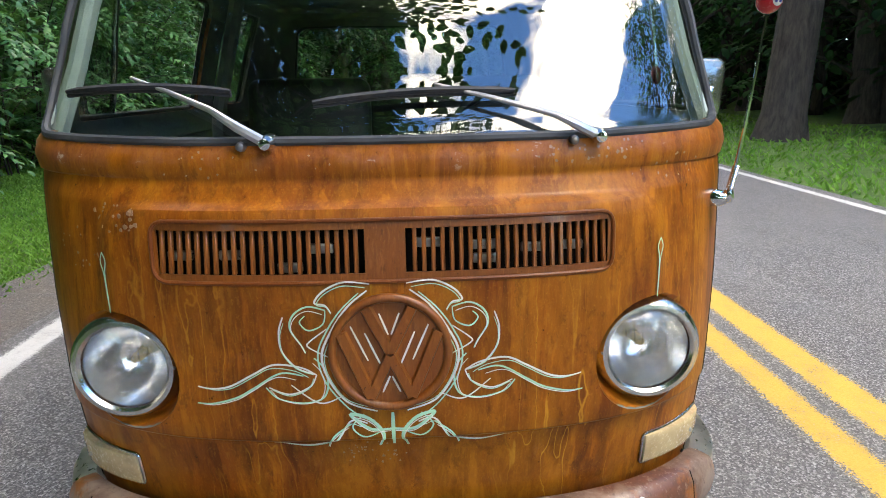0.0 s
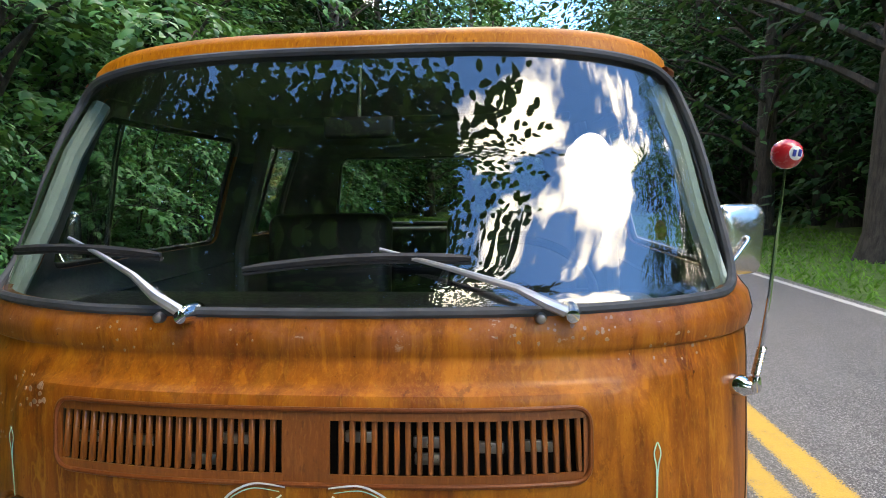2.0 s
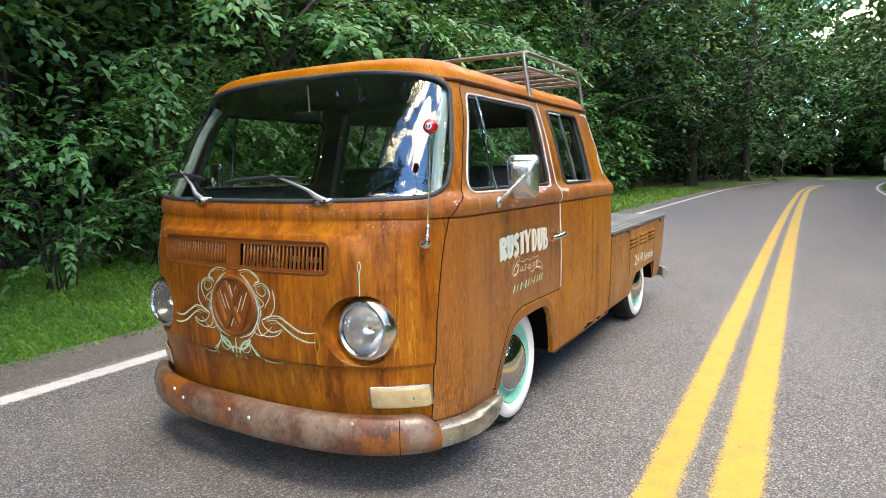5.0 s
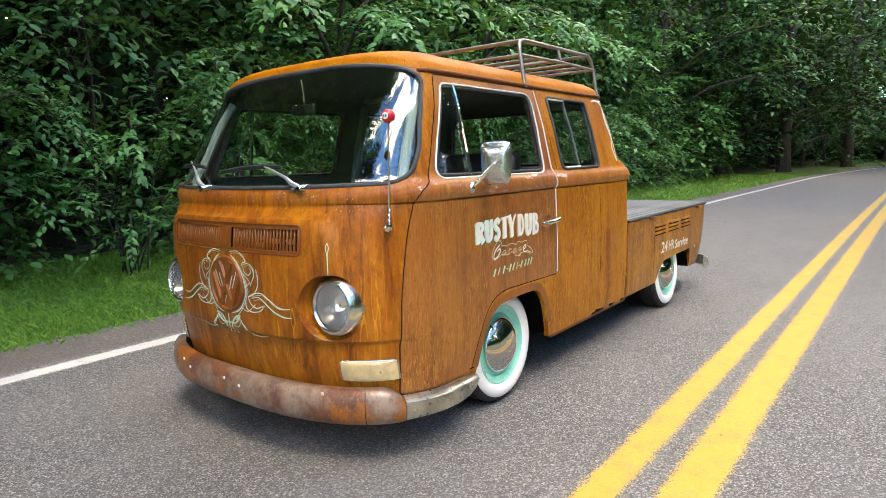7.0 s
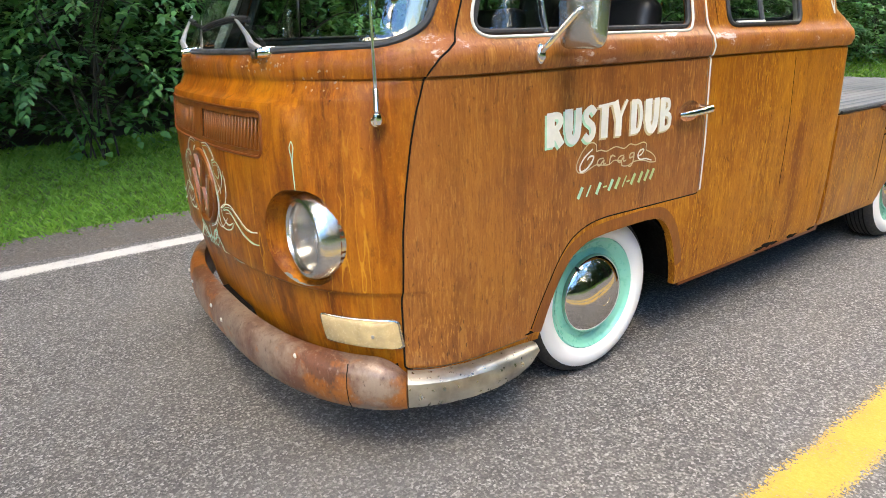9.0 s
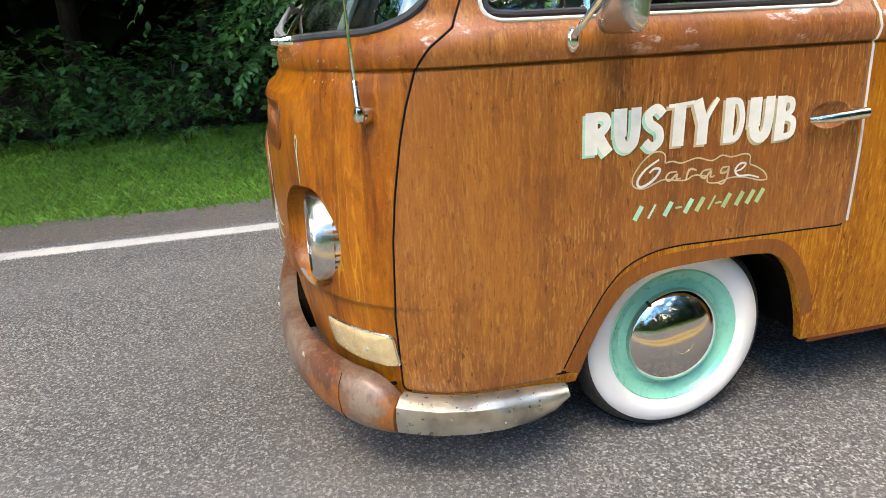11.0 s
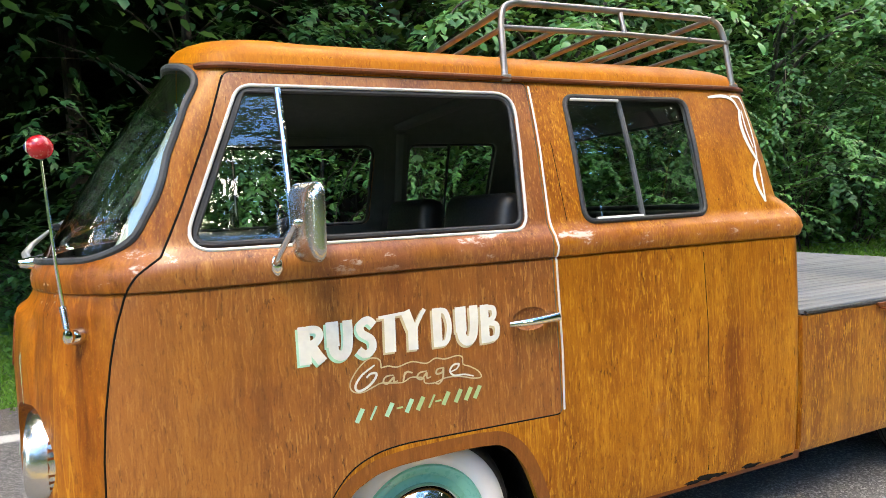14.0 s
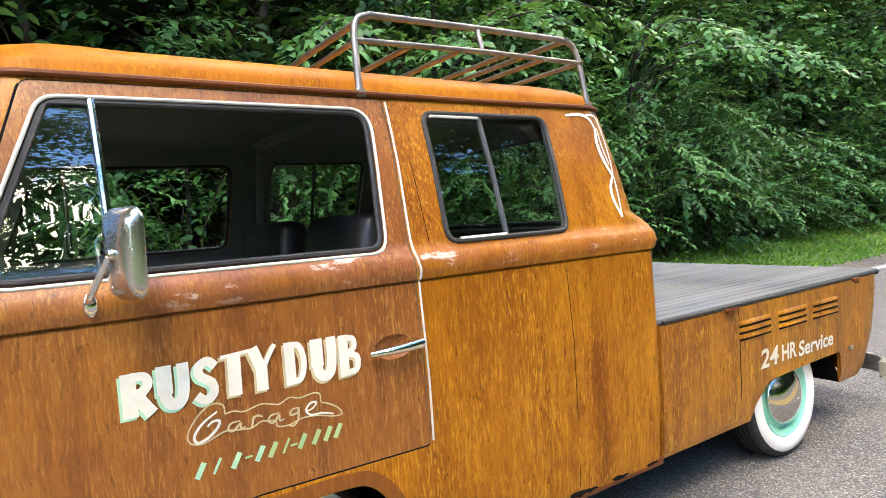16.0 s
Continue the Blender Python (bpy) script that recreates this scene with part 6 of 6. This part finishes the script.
row("tree", FAR_TREES, 14, 62, 6.0, -18.0, 1.2, 1.0, 1.25, TREE_L, "trees of the wood")
for px, py, sc in ((-7.2, 25, 1.1), (-7.0, 33, 1.2), (-5.0, 38, 1.2), (-4.0, 69, 1.2), (-.5, 66, 1.2), (13.5, 69, 1.2), (9.4, 42, 1.15), (9.8, 50, 1.1), (-5, 50, 1.1), (11.5, 13.5, 1.0), (12.5, 21, 1.1), (12, 29, 1.1)):
    plant("tree", (BROAD if px > 0 else TALL) if py < 32 else END_TREE if py > 45 else FAR_TREES[1], (px + bend(py) * (py < 60), py), 70 * px + py, sc, TREE_L, "tree", "trees of the wood" if px < 0 else "trees across the road")
row("tree", FAR_TREES, 28, 58, 4.5, -8.5, .8, .85, 1.1, TREE_L, "trees of the wood")
for px, py, sc in ((-4.0, -4.9, .9), (-4.4, -6.6, .95), (-7.4, -10.5, 1.05), (-9.0, -13.5, .95), (-5.0, -12.0, .95), (-11.5, -8, 1.0), (-13.5, -2.5, 1.0), (-16, -6, 1.0), (-11.2, 3.4, .9), (-11.5, 9.2, .85), (-11.4, 16, .9)):
    plant("tree", BARE if py in (-10.5, -8, -2.5, -6) else TALL, (px, py), 40 * px, sc, TREE_L, "tree", "trees of the wood")
plant("tree", BROAD, (7.55, 10.2), 20, 1.18, "old broad-trunked tree on the grass verge", "tree", "trees across the road")
for px, py, sc in ((8.2, 17.5, .9), (8.6, 26, .9), (10.8, 34, .95)):
    plant("tree", BROAD, (px, py), 50 * px, sc, TREE_L, "tree", "trees across the road")
row("tree", FAR_TREES, 9, 56, 4.2, 12.5, 1.0, .9, 1.2, TREE_L, "trees across the road", .3)
row("tree", [END_TREE, FAR_TREES[2]], -3, 9, 3.6, 14.0, .8, .72, .86, TREE_L, "trees across the road", 0)
row("tree", FAR_TREES, -24, 40, 4.6, 19.5, 1.0, .75, 1.0, TREE_L, "trees across the road", 0)
for i in range(15):
    px = -24 + 3.5 * i + rng.uniform(-1, 1)
    plant("tree", END_TREE, (px, 66 + 5 * (i % 2) + rng.uniform(-1, 1)), rng.uniform(0, 360), rng.uniform(.9, 1.15) * (.62 if 5 < px < 10 else 1), TREE_L, "tree", "trees beyond the crossroad")
for i in range(6):
    px = -16 + 6.2 * i + rng.uniform(-1, 1)
    plant("tree", FAR_TREES[i % 3], (px, -38 + rng.uniform(-2, 2)), rng.uniform(0, 360), rng.uniform(.8, 1.0), TREE_L, "tree", "trees behind the road")

# arching growth that leans out over the verge
def arching(seed, stems, leaf, per, twig_len, twig_step, material, droop=.3, radius=.012):
    """Stems given as base-to-tip lines, each lined with flat, two-rowed fronds."""
    rng_a = np.random.default_rng(seed)
    pieces, starts, outs = [], [], []
    for line in stems:
        pts = spline(line, 8)
        pieces.append(tube(pts, radius, 6, taper=[1 - .8 * i / (len(pts) - 1) for i in range(len(pts))]))
        run = 0.0
        for i in range(1, len(pts)):
            run += (pts[i] - pts[i - 1]).length
            f = i / (len(pts) - 1)
            while run > twig_step and f > .22:
                run -= twig_step
                t = (pts[i] - pts[i - 1]).normalized()
                side = t.cross(Vector((0, 0, 1)))
                d = t * rng_a.uniform(.4, .9) + side * (1 if rng_a.random() < .5 else -1) * rng_a.uniform(.2, 1.0) + Vector((0, 0, rng_a.uniform(-.25, .35)))
                starts.append(pts[i]), outs.append(d)
            if f <= .22:
                run = 0.0
        starts.append(pts[-1]), outs.append(pts[-1] - pts[-3])
    starts, outs = np.array([tuple(v) for v in starts]), np.array([tuple(v) for v in outs])
    b, a, u, sz = sprays(rng_a, starts, outs, rng_a.uniform(.7, 1.2, len(starts)) * twig_len, per, leaf, droop)
    bm = merged(*pieces)
    wood = bpy.data.meshes.new("stem")
    bm.to_mesh(wood)
    bm.free()
    finish(wood, M_BARK, 60)
    return wood, leaf_sheet("foliage", b, a, u, sz, material, .46)


def fan(seed, count, reach, height, spread):
    r = random.Random(seed)
    out = []
    for k in range(count):
        q, h, w = r.uniform(-spread, spread), height * r.uniform(.35, 1.0), reach * r.uniform(.55, 1.0)
        x, y = w * math.cos(q), w * math.sin(q)
        out.append([(r.uniform(-.2, .2), r.uniform(-.2, .2), -.1), (.22 * x, .22 * y, .62 * h), (.62 * x, .62 * y, h), (x, y, .86 * h)])
    return out


FRONDS = [arching(61, fan(1, 9, 2.3, 2.2, 1.0), .085, 16, .62, .20, M_LEAF_B, .22), arching(62, fan(2, 10, 1.9, 2.6, 1.2), .10, 14, .60, .22, M_LEAF_A, .26), arching(63, fan(3, 8, 1.5, 1.5, 1.3), .13, 9, .50, .17, M_LEAF_B, .30)]
for px, py, kind, turn, sc in ((-4.9, .9, 0, -18, 1.0), (-5.3, -.8, 1, 5, .95), (-5.6, 2.6, 1, 10, 1.1), (-5.7, -2.2, 2, 0, .42), (-5.9, -3.7, 2, 20, .40), (-5.8, 4.6, 0, -10, 1.15), (-5.9, -5.2, 2, -15, .45), (-5.9, 6.8, 1, 0, 1.2), (-6.0, 8.3, 0, 0, 1.3), (-6.1, 10.3, 1, -8, 1.4), (-6.2, 12.6, 0, 8, 1.4)):
    plant("shrub", FRONDS[kind], (px, py), turn, sc, "arching shrub with feathery fronds leaning over the grass", "shrub", "shrubs along the wood's edge")
DROOPING = arching(64, [[(0, 0, -.2), (.1, .05, 1.8), (.3, 0, 3.4), (.7, -.1, 4.6)], [(.2, 0, 2.5), (1.0, -.3, 3.25), (2.0, -.9, 3.25), (3.0, -1.5, 2.85)], [(.2, 0, 2.9), (1.0, .2, 3.6), (2.0, .3, 3.7), (2.8, .3, 3.3)], [(.25, 0, 2.7), (.7, -1.0, 3.5), (1.5, -2.0, 3.5), (2.2, -2.6, 3.1)],
                      [(.3, 0, 3.3), (1.0, -.4, 4.3), (2.0, -1.0, 4.6), (2.7, -1.4, 4.3)], [(.3, 0, 3.3), (.6, .9, 4.2), (1.2, 1.8, 4.3), (1.8, 2.5, 3.9)]], .15, 9, .55, .105, M_LEAF_B, .45, .035)
plant("tree", DROOPING, (-5.5, 4.6), 0, 1.0, "slender tree with drooping limbs over the verge", "tree", "trees of the wood")
plant("tree", DROOPING, (-6.2, 9.6), 25, 1.15, "slender tree with drooping limbs over the verge", "tree", "trees of the wood")

# far woods that close the view
def woods_band(r, n):
    k = r.uniform(0, 1, n)
    ring = np.where(k < .40, 0, np.where(k < .62, 1, np.where(k < .85, 2, 3)))
    u, h, d = r.uniform(0, 1, n), r.uniform(0, 1, n) ** 1.2 * 17, r.uniform(0, 4, n)
    x = np.select([ring == 0, ring == 1, ring == 2], [-23 - d, -26 + 52 * u, 24 + d], -24 + 46 * u)
    y = np.select([ring == 0, ring == 1, ring == 2], [-40 + 115 * u, 76 + d, -40 + 115 * u], -44 - d)
    h = np.where(ring == 2, h * .72, np.where(ring == 1, r.uniform(0, 27, n), h)) * (.75 + .25 * np.sin(u * 40 + ring))
    h = np.where((ring == 1) & (abs(x - 7.6) < 1.5) & (h > 16), h - 14, h)
    return np.stack([x, y, h - .2], 1)


r_far = np.random.default_rng(77)
far_base = woods_band(r_far, 40000)
far_base[:9000, 2] = r_far.uniform(-.2, 3.5, 9000)  # brushwood at the foot
far_axis = r_far.normal(0, 1, (40000, 3)) * (1, 1, .5)
# shade inside the distant woods is carried by the leaf colour
far_mesh = leaf_sheet("far_woods", far_base, far_axis, r_far.normal(0, .6, (40000, 3)) + (0, 0, 1), r_far.uniform(1.2, 2.3, 40000), M_LEAF_SHADED, .7)
tagged(part("far_woods", far_mesh, None), "dense woods in the distance, shade put into their dark green", "woods", kind="stuff")

# mostly unseen layer of leaves added over the wood to block sky light
def canopy_spread(r, n):
    k = r.uniform(0, 1, n)
    x = np.where(k < .5, r.uniform(-27, -7.9, n), np.where(k < .78, r.uniform(-27, -6.9, n), r.uniform(14.5, 29, n)))
    y = np.where(k < .5, r.uniform(0, 72, n), np.where(k < .78, r.uniform(-24, 1, n), r.uniform(11, 72, n)))
    z = 8.6 + 3.8 * r.uniform(0, 1, n) + .9 * np.sin(x * .7) * np.cos(y * .55)
    z = np.where((y < 1) & (x < 0), z - 3.2, z)
    return np.stack([x, y, z], 1)


can_base = canopy_spread(r_far, 39000)
# unseen leaves added above the verge to darken the windscreen's left half
over = r_far.uniform(0, 1, (13000, 3))
can_base[:13000] = np.stack([-8.5 + 8.3 * over[:, 0], -8.5 + 7.0 * over[:, 1], 8.2 + 2.6 * over[:, 2] + .8 * np.sin(can_base[:13000, 1])], 1)
ahead = r_far.uniform(0, 1, (6000, 3))  # unseen leaves added over the road ahead to darken the windscreen's reflections
can_base[-6000:] = np.stack([-6.5 + 12.5 * ahead[:, 0], -19 + 10.0 * ahead[:, 1], 8.6 + 4.5 * ahead[:, 2] + .8 * np.sin(7 * ahead[:, 0])], 1)
can_axis = r_far.normal(0, 1, (39000, 3)) * (1, 1, .35)
can_mesh = leaf_sheet("canopy", can_base, can_axis, r_far.normal(0, .35, (39000, 3)) + (0, 0, 1), np.concatenate([r_far.uniform(.12, .22, 13000), r_far.uniform(.9, 1.6, 20000), r_far.uniform(.30, .55, 6000)]), M_LEAF_SHADED, .75)
tagged(part("woodland_canopy", can_mesh, None), "mostly unseen layer of darkened leaves added overhead to block sky light", "canopy", kind="stuff")

# litter under the trees
litter_rows = []
for i in range(90):
    y = -22 + i
    edge = -6.5 + bend(y) + .5 * noise.noise((y * .7, 0, 3))
    litter_rows.append([(edge - d, y, ground_z(edge - d, y) + .02 - (.03 if d == 0 else 0)) for d in (0, .6, 1.5, 3, 5, 8, 12, 20)])
tagged(part("forest_floor", grid(litter_rows), M_LITTER), "dark leaf litter under the trees", "forest floor", kind="structure")


# grass
def blades(name, seed, count, place, length, width, label):
    r = np.random.default_rng(seed)
    base = place(r, count)
    base[:, 2] = [ground_z(x, y) - .004 for x, y, _ in base]
    q = r.uniform(0, 2 * np.pi, count)
    lean = np.stack([np.cos(q), np.sin(q), r.uniform(.5, 1.8, count)], 1)
    up = np.stack([-np.sin(q), np.cos(q), np.full(count, .4)], 1) + r.normal(0, .3, (count, 3))
    mesh = leaf_sheet(name, base, lean, up, length * r.uniform(.6, 1.4, count), M_GRASS, width)
    return tagged(part(name, mesh, None), label, "grass", kind="stuff")


def verge(x0, x1, y0, y1, power=1.0):
    def place(r, n):
        y = y0 + (y1 - y0) * r.uniform(0, 1, n) ** power
        b = np.array([bend(v) for v in y])
        x = x0 + (x1 - x0) * r.uniform(0, 1, n) + b + r.normal(0, .06, n)
        return np.stack([x, y, np.zeros(n)], 1)
    return place


blades("verge_grass", 1, 95000, verge(-2.56, -7.0, -5, 8), .056, .22, "short bright green grass on the verge")
blades("verge_grass", 2, 12000, verge(-2.56, -7.5, 8, 34, 1.6), .095, .30, "short bright green grass on the verge")
blades("verge_grass", 3, 14000, verge(4.80, 10.5, 2, 36, 1.5), .10, .28, "short green grass across the road")

# far end: crossing road, sign, pale trailer
cross_rows = [[(x, 46.5 + .02 * x + 2.2 * max(0, 1 - abs(x - 1.2) / 7) * -1, -.008), (x, 55.5 + .02 * x, -.008)] for x in (-40, -20, -8, -4, -2, 0, 2, 4, 6, 9, 20, 40)]
bm = grid(cross_rows)
out = bmesh.ops.extrude_face_region(bm, geom=bm.faces[:])
bmesh.ops.translate(bm, vec=(0, 0, -.05), verts=[v for v in out["geom"] if isinstance(v, bmesh.types.BMVert)])
bmesh.ops.recalc_face_normals(bm, faces=bm.faces)
tagged(part("crossroad", bm, M_ASPHALT), "pale grey asphalt crossroad at the end of the lane", "road", kind="structure")
sign_z = ground_z(.2, 57.5)
sign = thing("road_sign", (.2, 57.5, sign_z), 0, None, "diamond road sign on a grey post at the crossroad", "road sign")
part("post", tube([(0, 0, -.1), (0, 0, 2.3)], .035, 8), M_RACK, sign)
part("panel", box((.62, .012, .62), (0, -.045, 1.95), .004, pose(0, 0, 0, 0, 45, 0)), M_WORN_STEEL, sign)
tz = ground_z(11, 64)
trailer = thing("box_trailer", (11.0, 64, tz), 0, None, "long low white trailer parked beyond the crossroad", "trailer")
part("body", box((6.2, 2.3, 1.25), (0, 0, 1.22), .04), M_WHITEWALL, trailer)
part("chassis", box((5.8, 1.6, .2), (0, 0, .55), .02), M_DARK, trailer)
for dx in (-2.0, -1.1, 1.8):
    part("tyre", moved(lathe([(.0, -.12), (.40, -.12), (.45, -.06), (.45, .06), (.40, .12), (.0, .12)], 20, "y"), Matrix.Translation((dx, -1.0, .45))), M_TYRE, trailer)
